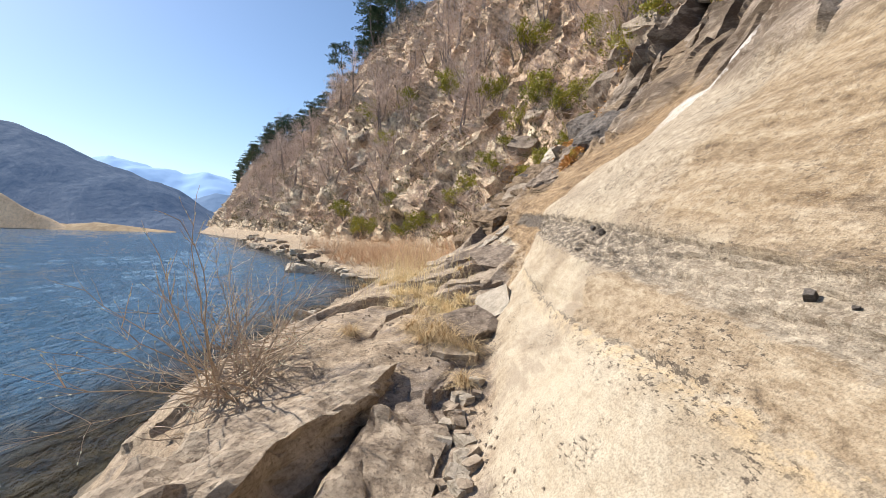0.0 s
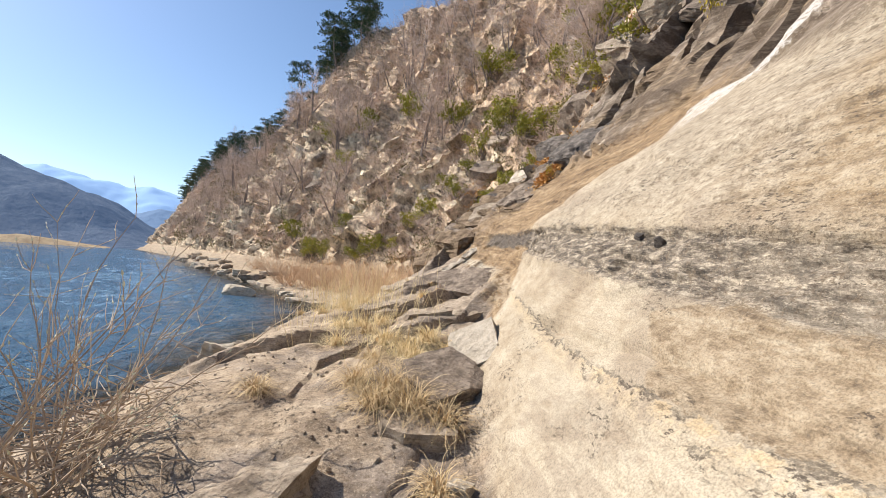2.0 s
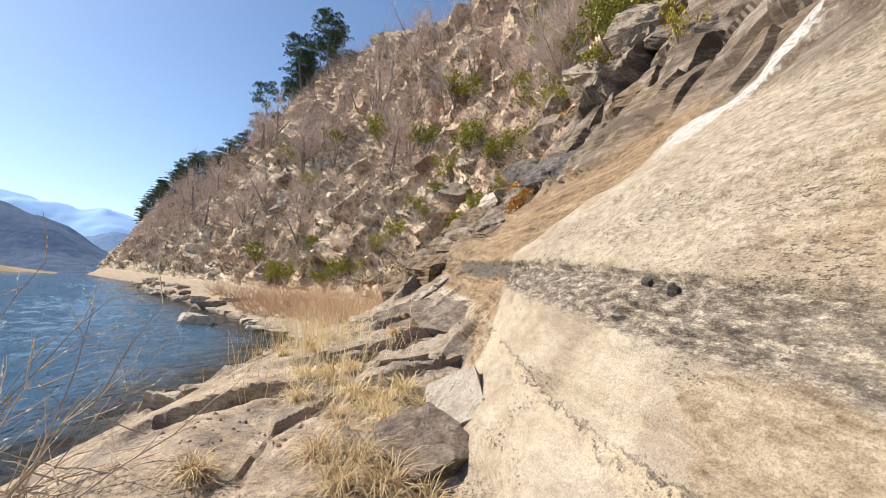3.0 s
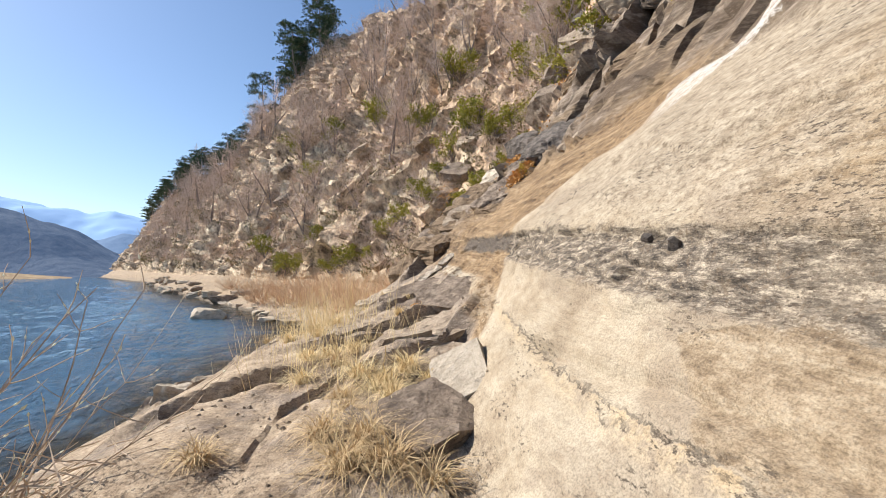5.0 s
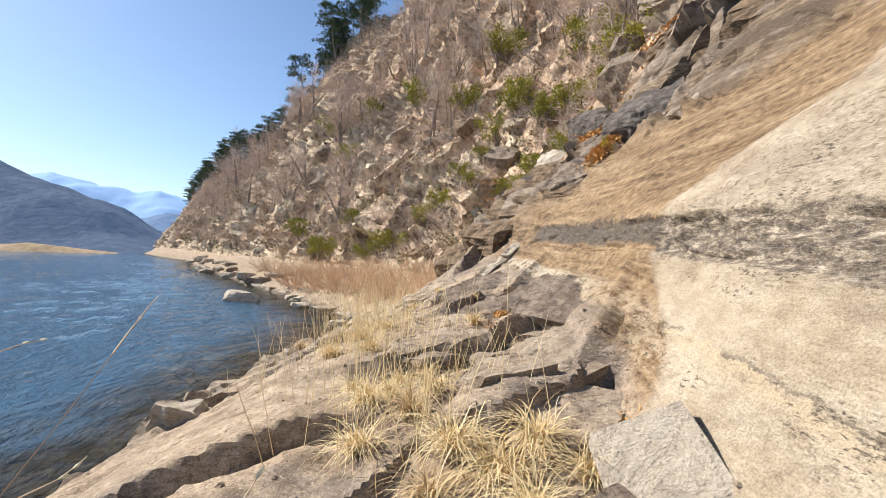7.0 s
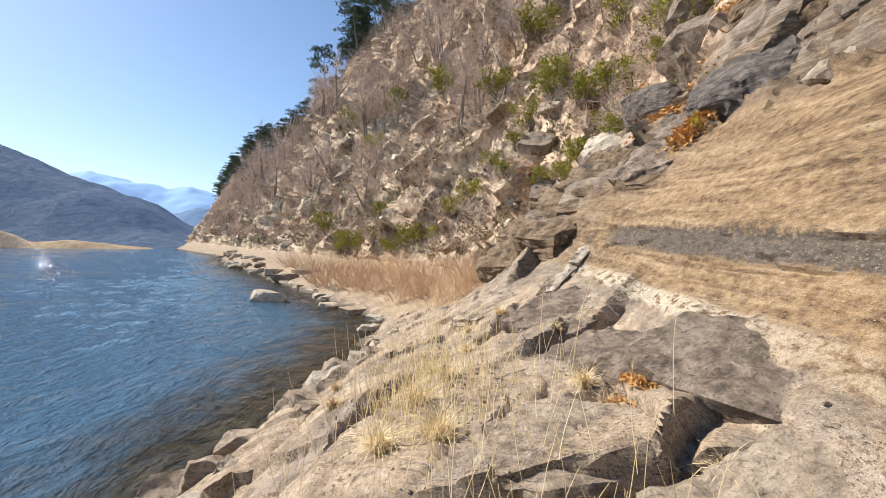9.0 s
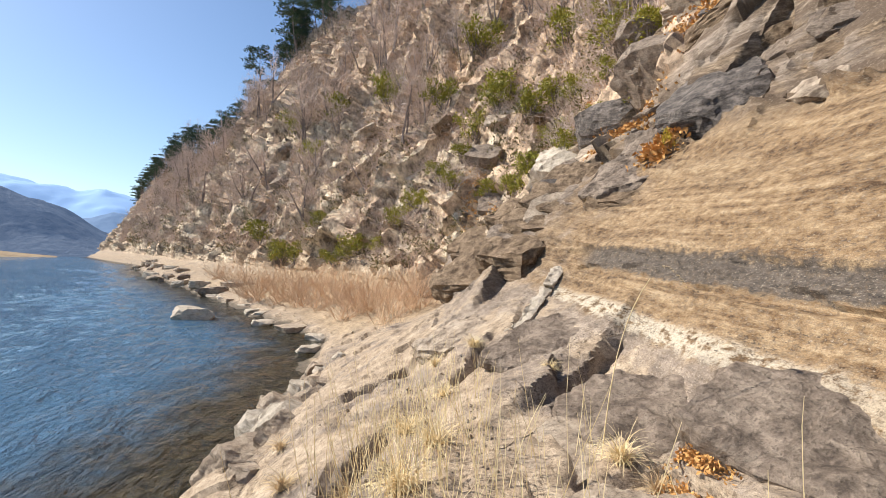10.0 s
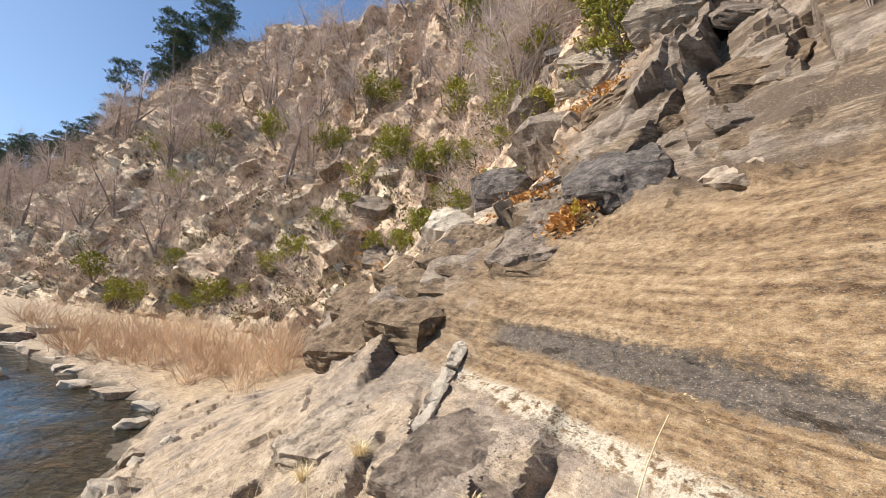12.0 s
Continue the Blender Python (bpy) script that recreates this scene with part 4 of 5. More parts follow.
LITTER = plain_material("orange_leaf_litter", (0.42, 0.2, 0.06), (0.72, 0.42, 0.16))


def branch(soup, rng, p, d, length, radius, depth, up=0.1, spread=0.7, sides=4, tips=None, kink=0.22):
    pts, radii = [p], [radius]
    n = 4
    for i in range(n):
        d = (d + rand_dir(rng) * kink + Vector((0, 0, up * 0.3))).normalized()
        p = p + d * length / n
        pts.append(p)
        radii.append(radius * (1 - 0.62 * (i + 1) / n))
    soup.tube(pts, radii, sides)
    if depth <= 0:
        if tips is not None:
            tips.append((p, d))
        return
    for _ in range(rng.choice((3, 4, 4))):
        i = rng.randint(1, n)
        nd = (d + rand_dir(rng) * spread + Vector((0, 0, up))).normalized()
        branch(soup, rng, pts[i], nd, length * rng.uniform(0.5, 0.75), max(radii[i] * 0.6, 0.004), depth - 1, up, spread, 3, tips, kink)


def bare_tree(seed, height, stems, label):
    rng = random.Random(seed)
    tree = empty("bare_tree", label, "tree", "leafless trees on the slope")
    trunk, twigs = Soup(), Soup()
    for s in range(stems):
        d = Vector((rng.uniform(-0.35, 0.35), rng.uniform(-0.35, 0.35), 1)).normalized()
        p = Vector((rng.uniform(-0.2, 0.2), rng.uniform(-0.2, 0.2), -0.3)) * (stems > 1)
        pts, radii = [p], [0.02 * height]
        for i in range(6):
            d = (d + rand_dir(rng) * 0.16 + Vector((0, 0, 0.05))).normalized()
            p = p + d * height * 0.8 / 6
            pts.append(p)
            radii.append(0.02 * height * (1 - 0.8 * (i + 1) / 6))
        trunk.tube(pts, radii, 5)
        for i in range(2, 7):
            for _ in range(3):
                nd = (d * 0.7 + rand_dir(rng, 0.3) * 1.1).normalized()
                branch(twigs, rng, pts[i], nd, height * rng.uniform(0.2, 0.36), 0.005 * height, 2, 0.12, 0.9, 3)
    part("trunk", trunk.data(), BARK, tree)
    part("crown", twigs.data(), TWIG, tree, "fine pinkish grey twigs")
    return tree


def pine_tree(seed, height):
    rng = random.Random(seed)
    tree = empty("pine_tree", "dark green pine with a bare leaning trunk on the ridge", "tree", "pines on the ridge")
    trunk, crown = Soup(), Soup()
    d = Vector((rng.uniform(-0.4, 0.05), rng.uniform(-0.3, 0.1), 1)).normalized()
    pts, radii, p = [], [], Vector((0, 0, -0.4))
    for i in range(9):
        pts.append(p)
        radii.append(0.015 * height * (1 - 0.09 * i))
        d = (d + rand_dir(rng) * 0.14 + Vector((0, 0, 0.05))).normalized()
        p = p + d * height * 0.93 / 8
    trunk.tube(pts, radii, 6)
    for i in range(3, 9):
        for _ in range(2 if i < 5 else 3):
            a = rng.uniform(0, 2 * math.pi)
            reach = height * rng.uniform(0.14, 0.3) * (1.15 - 0.075 * i)
            q = pts[i] + Vector((math.cos(a), math.sin(a), rng.uniform(-0.05, 0.4))) * reach
            trunk.tube([pts[i], (pts[i] + q) / 2 + Vector((0, 0, 0.03 * height)), q], [radii[i] * 0.5, radii[i] * 0.32, 0.012], 3)
            for _ in range(rng.choice((3, 4, 5))):
                c = q + Vector((rng.gauss(0, 0.6), rng.gauss(0, 0.6), rng.uniform(-0.1, 0.25))) * height * 0.09
                trunk.tube([q, c], [0.02, 0.01], 3)
                for _ in range(28):
                    v = rand_dir(rng, 0.3)
                    v.z = abs(v.z) * 0.8 - 0.12
                    v.normalize()
                    crown.leaf(c + Vector((v.x, v.y, v.z * 0.5)) * 0.05 * height * rng.random() ** 0.5, v, Vector((0, 0, 1)), height * rng.uniform(0.03, 0.055), height * 0.015)
    part("trunk", trunk.data(), BARK, tree)
    part("crown", crown.data(), PINE, tree, "dark green tufted needles")
    return tree


def shrub(seed, size, leaves, label, material=LEAF, name="evergreen_shrub"):
    rng = random.Random(seed)
    bush = empty(name, label, "shrub", "shrubs on the cliff")
    stems, crown, tips = Soup(), Soup(), []
    for _ in range(7):
        d = Vector((rng.uniform(-0.8, 0.8), rng.uniform(-0.8, 0.8), 1)).normalized()
        branch(stems, rng, Vector((0, 0, -0.1)), d, size * 0.6, 0.016 * size, 1, 0.2, 0.8, 3, tips)
    for _ in range(leaves):
        p, d = rng.choice(tips)
        v = (rand_dir(rng) + d * 0.5 + Vector((0, 0, 0.3))).normalized()
        crown.leaf(p + rand_dir(rng) * size * 0.16 * rng.random() ** 0.6, v, rand_dir(rng), size * rng.uniform(0.06, 0.11), size * 0.045)
    part("branchwork", stems.data(), BARK, bush)
    part("foliage", crown.data(), material, bush)
    return bush


def grass_tuft(seed, size, count, material, label, droop=0.9, lean=(0, 0)):
    rng = random.Random(seed)
    s = Soup()
    for _ in range(count):
        a = rng.uniform(0, 2 * math.pi)
        out = Vector((math.cos(a) + lean[0], math.sin(a) + lean[1], 0)) * rng.uniform(0.3, 1.0)
        p = Vector((rng.gauss(0, 0.12), rng.gauss(0, 0.12), -0.02)) * size
        v = (out * 0.55 + Vector((0, 0, rng.uniform(0.15, 1.0)))).normalized()
        ln = size * rng.uniform(0.5, 1.5)
        pts = []
        for i in range(6):
            pts.append(p.copy())
            p = p + v * ln / 5
            v = (v + Vector((out.x * 0.15, out.y * 0.15, -0.3 * droop)) + rand_dir(rng) * 0.22).normalized()
            if p.z < 0.005:
                p.z = 0.005
        s.blade(pts, rng.uniform(0.005, 0.011), Vector((-math.sin(a), math.cos(a), 0)))
    return tagged(part("grass_tuft", s.data(), material), label, "dry grass", "dry grass tufts")


def put_on_ground(ob, x, y, scale=1.0, turn=0.0, sink=0.0, z=None):
    ob.matrix_world = pose(x, y, (ground_z(x, y) if z is None else z) - sink, 0, 0, turn) @ Matrix.Scale(scale, 4)


# foreground willow shrub by the water
def willow_shrub():
    rng = random.Random(77)
    bush = empty("willow_shrub", "bare brown willow shrub with budding twigs by the water", "shrub")
    stems, buds = Soup(), Soup()
    for n in range(44):
        a = rng.uniform(0, 2 * math.pi)
        tilt = rng.uniform(0.35, 1.4)
        d = Vector((math.cos(a) * math.sin(tilt) - 0.25, math.sin(a) * math.sin(tilt) - 0.05, math.cos(tilt))).normalized()
        p = Vector((rng.gauss(0, 0.16), rng.gauss(0, 0.16), -0.05))
        ln = rng.uniform(0.8, 2.0)
        pts, radii = [p], [rng.uniform(0.004, 0.0105)]
        for i in range(8):
            d = (d + rand_dir(rng) * 0.2 + Vector((0, 0, 0.03))).normalized()
            p = p + d * ln / 8
            pts.append(p)
            radii.append(radii[0] * (1 - 0.1 * i))
        stems.tube(pts, radii, 4)
        for _ in range(rng.randint(5, 10)):
            i = rng.randint(3, 8)
            nd = (d + rand_dir(rng) * 0.8).normalized()
            q = pts[i]
            tw = [q]
            for _ in range(4):
                nd = (nd + rand_dir(rng) * 0.2 + Vector((0, 0, 0.06))).normalized()
                q = q + nd * rng.uniform(0.04, 0.1)
                tw.append(q)
                if rng.random() < 0.35:
                    buds.tube([q, q + nd * 0.012, q + nd * 0.028], [0.002, 0.006, 0.001], 4)
            stems.tube(tw, [0.0035, 0.003, 0.0026, 0.0022, 0.0016], 3)
    part("branchwork", stems.data(), WILLOW, bush)
    tagged(part("catkin", buds.data(), CATKIN, bush, "pale silvery buds"), kind="stuff")
    put_on_ground(bush, -2.05, 4.2, 1.1)


willow_shrub()

# dead brush under the willow
def brush_heap():
    rng = random.Random(31)
    s = Soup()
    for _ in range(240):
        p = Vector((-1.95 + rng.gauss(0, 0.28), 4.45 + rng.gauss(0, 0.42), 0))
        p.z = ground_z(p.x, p.y) + rng.uniform(0.0, 0.2)
        d = Vector((rng.uniform(-1, 1), rng.uniform(-1, 1), rng.uniform(-0.15, 0.25))).normalized()
        pts = [p]
        for _ in range(4):
            d = (d + rand_dir(rng) * 0.25).normalized()
            p = p + d * rng.uniform(0.06, 0.16)
            pts.append(p)
        s.tube(pts, [0.006, 0.005, 0.005, 0.004, 0.002], 3)
    tagged(part("brush_heap", s.data(), WILLOW), "brown heap of washed-up dead twigs under the willow", "driftwood", kind="stuff")


brush_heap()

# tufts of dry grass on the walk: x, y, size, kind
TUFTS = ((0.28, 6.1, 0.5, 0), (0.05, 6.3, 0.4, 0), (0.5, 6.25, 0.36, 0), (-0.05, 7.0, 0.36, 0), (0.3, 7.2, 0.32, 0), (-0.35, 7.1, 0.34, 0), (-0.65, 7.35, 0.3, 0), (-0.2, 6.7, 0.3, 1), (0.35, 5.75, 0.34, 0), (-0.1, 6.0, 0.3, 1), (0.7, 6.0, 0.28, 0), (-0.5, 6.4, 0.3, 0), (0.75, 7.6, 0.26, 0), (0.0, 5.6, 0.26, 1), (0.32, 4.75, 0.34, 1), (0.55, 4.6, 0.3, 1), (0.05, 4.75, 0.3, 1), (0.15, 5.05, 0.3, 1), (-0.15, 5.2, 0.26, 1), (0.5, 9.0, 0.34, 0), (1.12, 8.85, 0.24, 0), (0.6, 8.75, 0.22, 1), (-0.3, 7.6, 0.36, 0), (-0.05, 7.55, 0.3, 1), (0.4, 7.55, 0.26, 0), (-0.65, 8.6, 0.5, 0), (-0.85, 9.3, 0.5, 0), (-0.55, 9.9, 0.46, 0), (-1.05, 8.5, 0.42, 0), (-0.75, 10.4, 0.4, 0), (-1.2, 9.6, 0.34, 1), (-0.2, 12.7, 0.34, 0), (0.25, 12.25, 0.34, 0), (-0.3, 11.2, 0.3, 0), (2.85, 14.4, 0.3, 0), (-0.9, 5.0, 0.22, 1), (-0.5, 6.9, 0.3, 0), (0.5, 3.9, 0.22, 1), (0.7, 10.7, 0.22, 0), (-2.0, 11.3, 0.26, 1), (-1.7, 9.9, 0.28, 1))
for n, (x, y, size, kind) in enumerate(TUFTS):
    size *= 0.62 if y > 6.9 else 1.25 if kind and y < 5.5 else 0.9
    ob = grass_tuft(300 + n, size, int(70 + 420 * size), STRAW_RED if kind else STRAW, "rust-brown dead grass in a rock crevice" if kind else "straw-yellow dry grass tuft growing from a crevice", 1.5 if y < 8.3 else 1.0)
    put_on_ground(ob, x, y)


# loose chips lying on the rock
def gravel():
    rng = random.Random(23)
    v, f = [], []
    for _ in range(1500):
        y = rng.uniform(1.8, 13)
        x = rng.uniform(-1.6, 1.3) if y > 5 else rng.uniform(-0.4, 1.0)
        if noise.noise(Vector((x * 1.3, y * 1.3, 5))) < 0.05:
            continue
        c, r = Vector((x, y, ground_z(x, y))), rng.uniform(0.006, 0.03)
        b = len(v)
        for g in range(5):
            a = g * 1.256 + rng.uniform(-0.4, 0.4)
            v.append(c + Vector((math.cos(a) * r * rng.uniform(0.6, 1.2), math.sin(a) * r * rng.uniform(0.6, 1.2), -0.004)))
        for g in range(5):
            v.append(v[b + g] * 0.35 + c * 0.65 + Vector((0, 0, r * rng.uniform(0.5, 0.8))))
        f += [(b + g, b + (g + 1) % 5, b + 5 + (g + 1) % 5, b + 5 + g) for g in range(5)] + [tuple(b + 5 + g for g in range(5))]
    tagged(part("gravel", (v, f), STONE), "small grey rock chips lying on the ledge", "gravel", kind="stuff")


gravel()


# tall thin stalks
def stalk_patch():
    rng = random.Random(9)
    s = Soup()
    for _ in range(260):
        x, y = rng.gauss(-0.75, 0.38), rng.gauss(9.4, 0.9)
        p = Vector((x, y, ground_z(x, y) - 0.02))
        d = Vector((rng.uniform(-0.25, 0.25), rng.uniform(-0.25, 0.25), 1)).normalized()
        ln = rng.uniform(0.35, 0.85)
        pts = []
        for i in range(6):
            pts.append(p.copy())
            p = p + d * ln / 5
            d = (d + rand_dir(rng) * 0.08 + Vector((0, 0, -0.05))).normalized()
        s.tube(pts, [0.0028, 0.0026, 0.0022, 0.002, 0.0016, 0.001], 3)
    for _ in range(110):
        x, y = rng.gauss(-0.2, 0.35), rng.gauss(6.9, 0.5)
        p = Vector((x, y, ground_z(x, y) - 0.02))
        d = Vector((rng.uniform(-0.3, 0.3), rng.uniform(-0.2, 0.3), 1)).normalized()
        ln = rng.uniform(0.25, 0.7)
        pts = []
        for i in range(6):
            pts.append(p.copy())
            p = p + d * ln / 5
            d = (d + rand_dir(rng) * 0.08 + Vector((0, 0, -0.05))).normalized()
        s.tube(pts, [0.0028, 0.0026, 0.0022, 0.002, 0.0016, 0.001], 3)
    tagged(part("grass_stalks", s.data(), STRAW), "thin pale dry grass stalks standing on the rock", "dry grass", kind="stuff")


stalk_patch()


def seed_stalk(x, y, height, bend):
    s, head = Soup(), Soup()
    p, d, pts = Vector((0, 0, -0.02)), Vector((0.12, 0, 1)).normalized(), []
    for i in range(12):
        pts.append(p.copy())
        p = p + d * height / 11
        d = (d + Vector((bend * 0.02 * i * 0.35, 0, -0.012 * i))).normalized()
    s.tube(pts, [0.0045 - 0.0002 * i for i in range(12)], 4)
    rng = random.Random(3)
    for i in range(50):
        q = p + Vector((0.0035 * i, 0, -0.0006 * i - 0.00005 * i * i))
        head.leaf(q, (Vector((0.8, 0, -0.2)) + rand_dir(rng) * 0.4).normalized(), Vector((0, 0, 1)), 0.035, 0.006)
    top = empty("grass_stalk", "single tall pale grass stalk with a bent seed head", "dry grass")
    part("stem", s.data(), STRAW, top)
    part("seed_head", head.data(), STRAW, top)
    put_on_ground(top, x, y)


seed_stalk(0.42, 9.1, 1.25, 1.0)


# reeds and thin willows on the flat below the cliff
def reed_bed():
    rng = random.Random(15)
    s = Soup()
    for _ in range(5000):
        y = rng.uniform(22.5, 60)
        lev = rng.uniform(2.5, 4.2) if y > 26 else rng.uniform(2.6, 3.9)
        p, _n = land_at(y, lev)
        p = p + Vector((rng.uniform(-0.3, 0.3), rng.uniform(-0.3, 0.3), -0.03))
        patch = noise.noise(Vector((p.x * 0.35, p.y * 0.35, 0)))
        if patch < 0.04 or rng.random() < (y - 36) / 30:
            continue
        ln = rng.uniform(0.25, 1.25) * (0.65 + 1.5 * patch)
        d = Vector((rng.uniform(-0.35, 0.35), rng.uniform(-0.35, 0.35), 1)).normalized()
        pts = []
        for i in range(4):
            pts.append(p.copy())
            p = p + d * ln / 3
            d = (d + rand_dir(rng) * 0.2 + Vector((0, 0, -0.08))).normalized()
        s.tube(pts, [0.006, 0.006, 0.005, 0.003], 3)
    tagged(part("reed_bed", s.data(), REED), "tan dry reeds on the flat shore under the cliff", "reeds", kind="stuff")


reed_bed()


def thin_shrub(seed, label):
    rng = random.Random(seed)
    bush = empty("riverside_shrub", label, "shrub", "bare shrubs on the shore")
    s = Soup()
    for _ in range(34):
        d = Vector((rng.uniform(-1, 1), rng.uniform(-1, 1), rng.uniform(0.25, 1.1))).normalized()
        branch(s, rng, Vector((rng.gauss(0, 0.15), rng.gauss(0, 0.15), -0.05)), d, rng.uniform(0.6, 1.2), 0.008, 1, 0.15, 0.6, 3, None, 0.16)
    part("branchwork", s.data(), BRUSH, bush)
    return bush


kinds = [thin_shrub(500 + i, "reddish bare riverside shrub") for i in range(3)]
SPOTS = ((-9.5, 38.5), (-8.4, 36.0), (-10.5, 41.5), (-7.0, 34.4), (-5.4, 35.2), (-4.6, 38.0), (-2.4, 31.6), (-6.2, 41.0), (-12.5, 46), (-10, 46), (-14.5, 50), (-17, 54), (-7.2, 36.9), (-3.2, 36.6), (-5.5, 33.2), (-4.4, 31.4), (-2.6, 29.6), (-1.6, 28.4), (-0.4, 27.2), (-1.2, 30.4), (0.6, 29.2), (-3.4, 33.6), (-1.6, 33.8), (-6.6, 38.6), (-9.0, 41.5), (0.4, 32.0), (-2.6, 27.6), (-0.8, 25.6), (0.8, 26.4))
for i, (x, y) in enumerate(SPOTS):
    ob = kinds[i] if i < 3 else copy_thing(kinds[i % 3], pose(0, 0, 0))
    put_on_ground(ob, x, y, rng.uniform(1.3, 2.0), rng.uniform(0, 360), 0.05)

# evergreen shrubs on the cliff: y, level, size, kind
GREEN = [shrub(520 + i, 1.0, 900, "yellow-green evergreen shrub on a cliff ledge") for i in range(3)]
SHRUBS = ((8.5, 17.4, 1.7), (9.2, 17.0, 1.6), (8.0, 18.0, 1.3), (9.8, 19.6, 1.5), (7.0, 19.6, 1.0), (8.6, 21.6, 1.2), (10.4, 24.5, 1.7), (9.4, 26.0, 1.6), (10.6, 28.0, 1.7), (9.6, 29.6, 1.6), (8.4, 29.6, 1.3), (12.0, 31.0, 2.0), (9.4, 32.5, 1.7), (7.9, 33.4, 1.5), (7.4, 37.0, 1.9), (5.6, 38.0, 1.6), (6.6, 36.0, 1.5), (4.4, 36.4, 1.2), (3.2, 35.2, 1.0), (2.6, 36.5, 1.1), (5.2, 33.0, 1.0), (6.2, 30.0, 1.0), (4.8, 26.2, 0.8), (5.2, 24.6, 0.9), (6.0, 22.8, 0.8), (6.9, 21.9, 0.7), (8.0, 23.6, 0.8), (1.6, 38.6, 1.2), (0.2, 39.5, 1.2), (-1.2, 40.5, 1.3), (-3.0, 42, 1.4), (-4.6, 44, 1.5), (-6.4, 47, 1.6), (-8.8, 50, 1.8), (-11, 54, 1.9), (-14, 58, 2.0), (4.2, 45, 1.9), (7.6, 45, 2.4), (11.5, 36, 2.2), (13, 33, 2.4), (14, 29, 2.4), (12.4, 26, 2.0), (11.2, 22, 1.8), (0.0, 55, 2.6), (-6, 62, 2.6), (-12, 70, 2.8), (-9, 60, 2.2), (13.6, 40, 2.6))
for i, (x, y, size) in enumerate(SHRUBS):
    ob = GREEN[i] if i < 3 else copy_thing(GREEN[i % 3], pose(0, 0, 0))
    ob.matrix_world = pose(x, y, ground_z(x, y) + 0.1, 0, 0, rng.uniform(0, 360)) @ Matrix.Diagonal((size * 1.5, size * 1.5, size * rng.uniform(1.1, 1.6), 1))
for x, y, size in ((6.7, 10.8, 1.1), (4.0, 13.75, 0.4)):
    p = Vector((x, y, ground_z(x, y)))
    ob = shrub(int(560 + y), 1.0, 300, "yellow-leaved sapling growing from the slab", LEAF_YELLOW, "yellow_shrub")
    ob.matrix_world = pose(p.x, p.y, p.z - 0.05, 0, 0, 40) @ Matrix.Diagonal((size * 0.7, size * 0.7, size * 1.4, 1))

# fallen leaves caught on ledges
def litter_patch(x, y, size, seed, leaf=1.0, label="orange-brown dead leaves caught on a cliff ledge"):
    rng = random.Random(seed)
    s = Soup()
    for _ in range(650):
        a, b = x + rng.gauss(0, size * 0.35), y + rng.gauss(0, size * 0.45)
        p = Vector((a, b, ground_z(a, b) + rng.uniform(0.02, 0.16) * leaf))
        d = (rand_dir(rng) + Vector((-0.3, 0, -0.2))).normalized()
        s.leaf(p, d, rand_dir(rng), rng.uniform(0.07, 0.16) * leaf, 0.07 * leaf)
    tagged(part("leaf_litter", s.data(), LITTER), label, "dead leaves", kind="stuff")


for n, (x, y, size) in enumerate(((7.3, 17.0, 1.1), (4.9, 16.6, 1.0), (5.3, 17.6, 0.9), (8.2, 18.6, 1.0), (9.4, 20.5, 1.2), (3.6, 27.5, 1.4), (5.0, 30.5, 1.5), (4.0, 14.0, 0.4), (6.2, 23.8, 1.0), (4.6, 34.0, 1.6), (7.8, 26.0, 1.2))):
    litter_patch(x, y, size, 600 + n)
for n, (x, y, size) in enumerate(((0.72, 8.62, 0.2), (0.95, 6.35, 0.14))):
    litter_patch(x, y, size, 620 + n, 0.28, "rusty dead leaves gathered in a crevice of the ledge")

# leafless trees all over the slope
BARE = [bare_tree(700 + i, 1.0 * h, st, "leafless grey tree with fine twigs on the steep slope") for i, (h, st) in enumerate(((6.0, 1), (4.8, 3), (6.6, 2), (4.2, 4)))]
rng = random.Random(44)
count = 0
while count < 295:
    y = 25 + 130 * rng.random() ** 1.9
    lev = rng.uniform(5.2, 10.2) if y > 45 else rng.uniform(8.9, 10.4)
    dens = noise.noise(Vector((y * 0.09, lev * 1.1, 3.0)))
    if dens < -0.25 or (lev < 7 and rng.random() < 0.5):
        continue
    p, _n = land_at(y, lev)
    size = rng.uniform(0.6, 1.15) * (1.0 if y < 60 else 1.3)
    ob = BARE[count] if count < 4 else copy_thing(BARE[count % 4], pose(0, 0, 0))
    ob.matrix_world = pose(p.x, p.y, p.z - 0.1, rng.uniform(-6, 6), -rng.uniform(2, 14), rng.uniform(0, 360)) @ Matrix.Scale(size, 4)
    count += 1

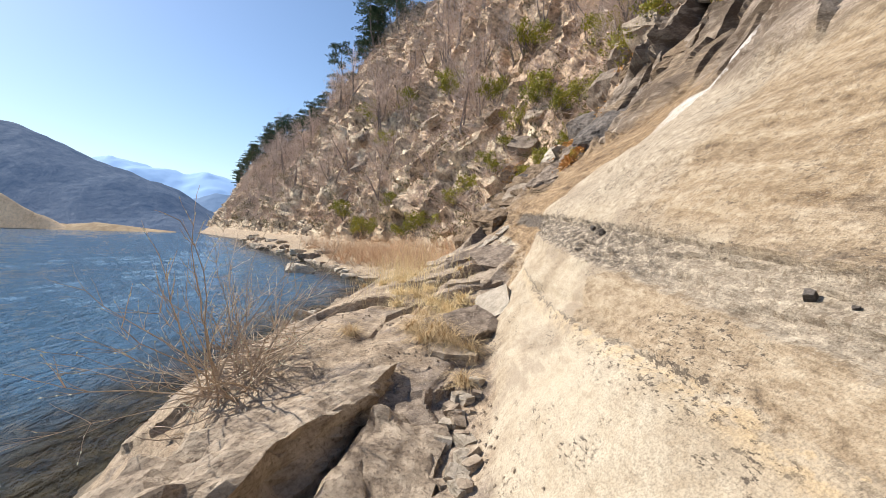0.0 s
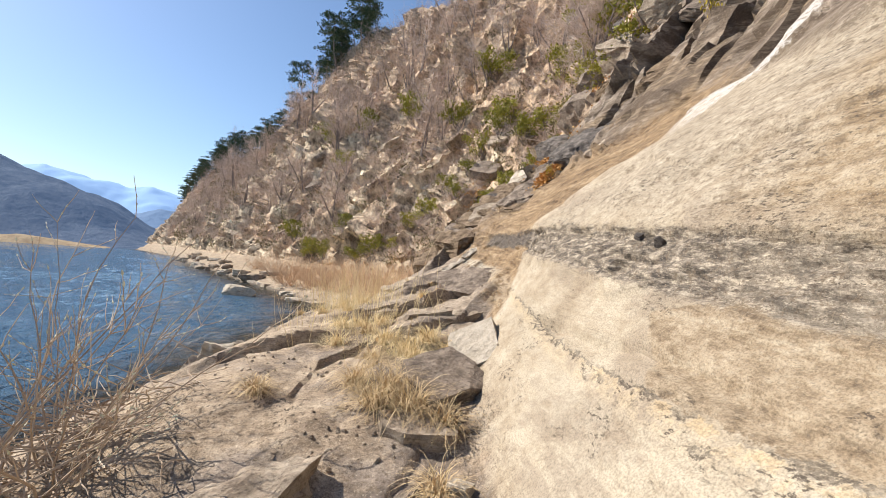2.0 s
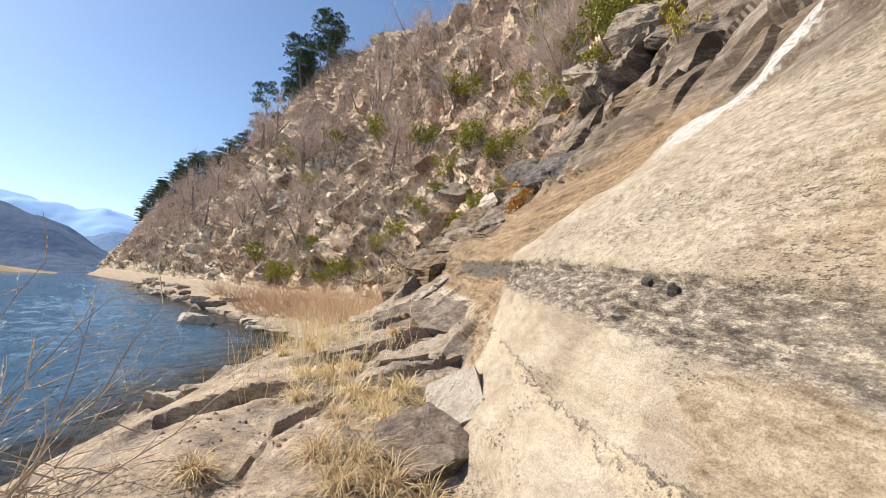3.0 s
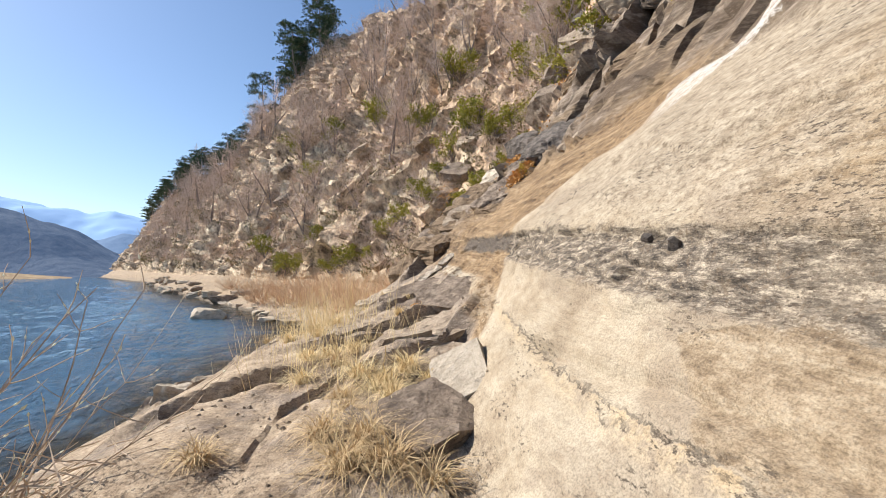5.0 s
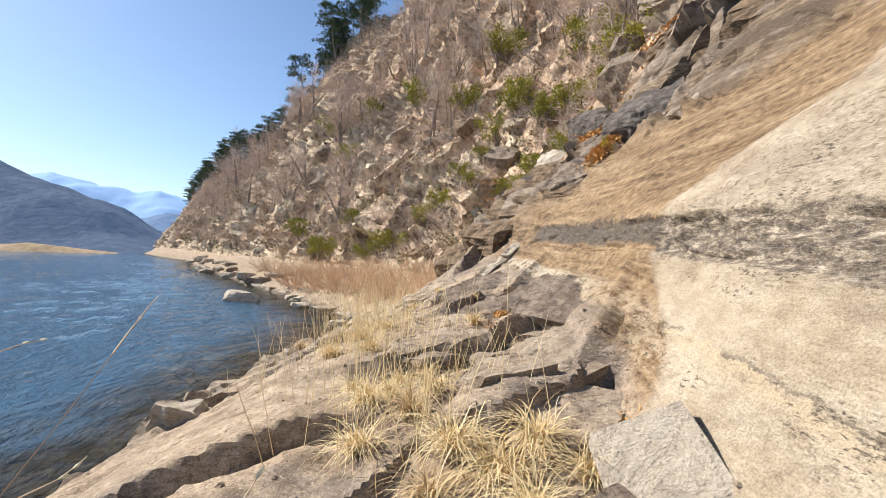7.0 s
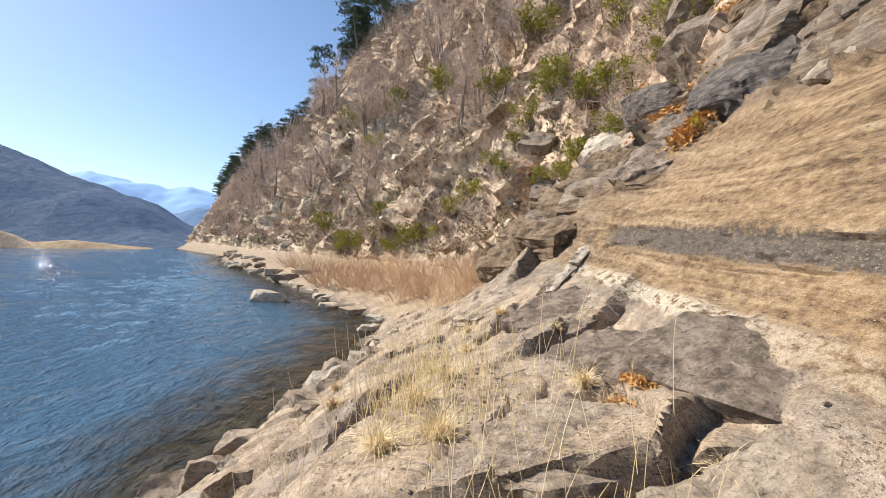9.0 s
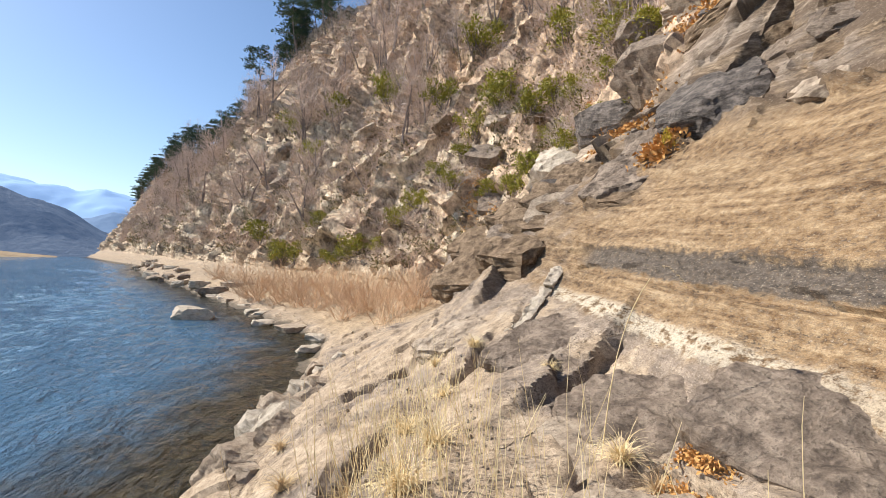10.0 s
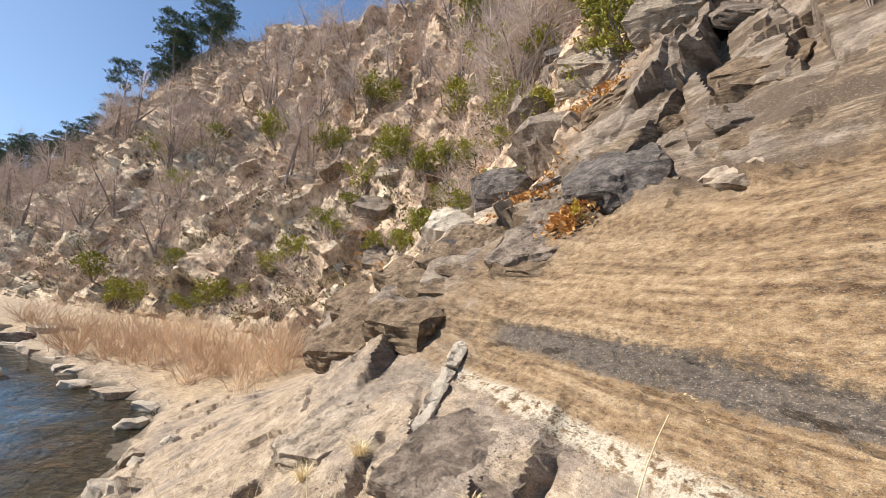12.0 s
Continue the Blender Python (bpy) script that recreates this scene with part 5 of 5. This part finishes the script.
# pines along the skyline
PINES = [pine_tree(800 + i, h) for i, h in enumerate((7.6, 8.6, 7.0, 8.0))]
count = 0
for y in [83, 85, 86.5, 88, 89.5, 91, 93, 94.5, 95.6, 96.4, 97.2, 98, 98.8, 99.6, 100.4, 101.4] + [103 + 1.5 * i for i in range(40)] + [163 + 1.7 * i for i in range(38)]:
    p, _n = land_at(y + rng.uniform(-1, 1), 10.0 + rng.uniform(-0.6, 0.03))
    size = rng.uniform(0.8, 1.2) * (1.25 if y < 101 else 1.0)
    ob = PINES[count] if count < 4 else copy_thing(PINES[count % 4], pose(0, 0, 0))
    ob.matrix_world = pose(p.x, p.y, p.z - 0.2, 0, 0, rng.uniform(0, 360)) @ Matrix.Scale(size, 4)
    count += 1


# low scrub that clothes the slope, too dense to count
def slope_scrub():
    rng = random.Random(61)
    s = Soup()
    for _ in range(11000):
        y = 22 + 150 * rng.random() ** 1.5
        lev = rng.uniform(4.6, 10.1)
        if y < 34 and lev < 7.5:
            continue
        if noise.noise(Vector((y * 0.12, lev * 1.3, 9.0))) < -0.15:
            continue
        p, n = land_at(y, lev)
        grow = 1.0 + y / 90
        for _ in range(5):
            d = (rand_dir(rng) + Vector((0, 0, 0.9)) + n * 0.3).normalized()
            q = p + d * rng.uniform(0.3, 0.9) * grow
            side = rand_dir(rng)
            s.blade([p, (p + q) / 2 + rand_dir(rng) * 0.08, q], 0.024 * grow, side)
            e = (p + q) / 2
            s.blade([e, e + (d + rand_dir(rng) * 0.9) * 0.3 * grow, e + (d + rand_dir(rng)) * 0.5 * grow], 0.02 * grow, side)
    tagged(part("slope_scrub", s.data(), TWIG), "low leafless grey-brown scrub covering the cliff", "scrub", kind="stuff")
    s = Soup()
    for _ in range(4200):
        y = 23 + 130 * rng.random() ** 1.6
        lev = rng.uniform(4.4, 10.0)
        if (y < 30 and lev < 6.5) or noise.noise(Vector((y * 0.2, lev * 1.7, 2.0))) < 0.0:
            continue
        p, n = land_at(y, lev)
        grow = 0.8 + y / 80
        p = p + rand_dir(rng) * 0.5 * grow
        for _ in range(14):
            d = (rand_dir(rng) + n * 0.5 + Vector((0, 0, 0.4))).normalized()
            s.leaf(p + rand_dir(rng) * 0.3 * grow, d, rand_dir(rng), rng.uniform(0.12, 0.3) * grow, 0.07 * grow)
    tagged(part("dry_undergrowth", s.data(), UNDER), "dark olive and brown undergrowth on the cliff", "undergrowth", kind="stuff")


slope_scrub()
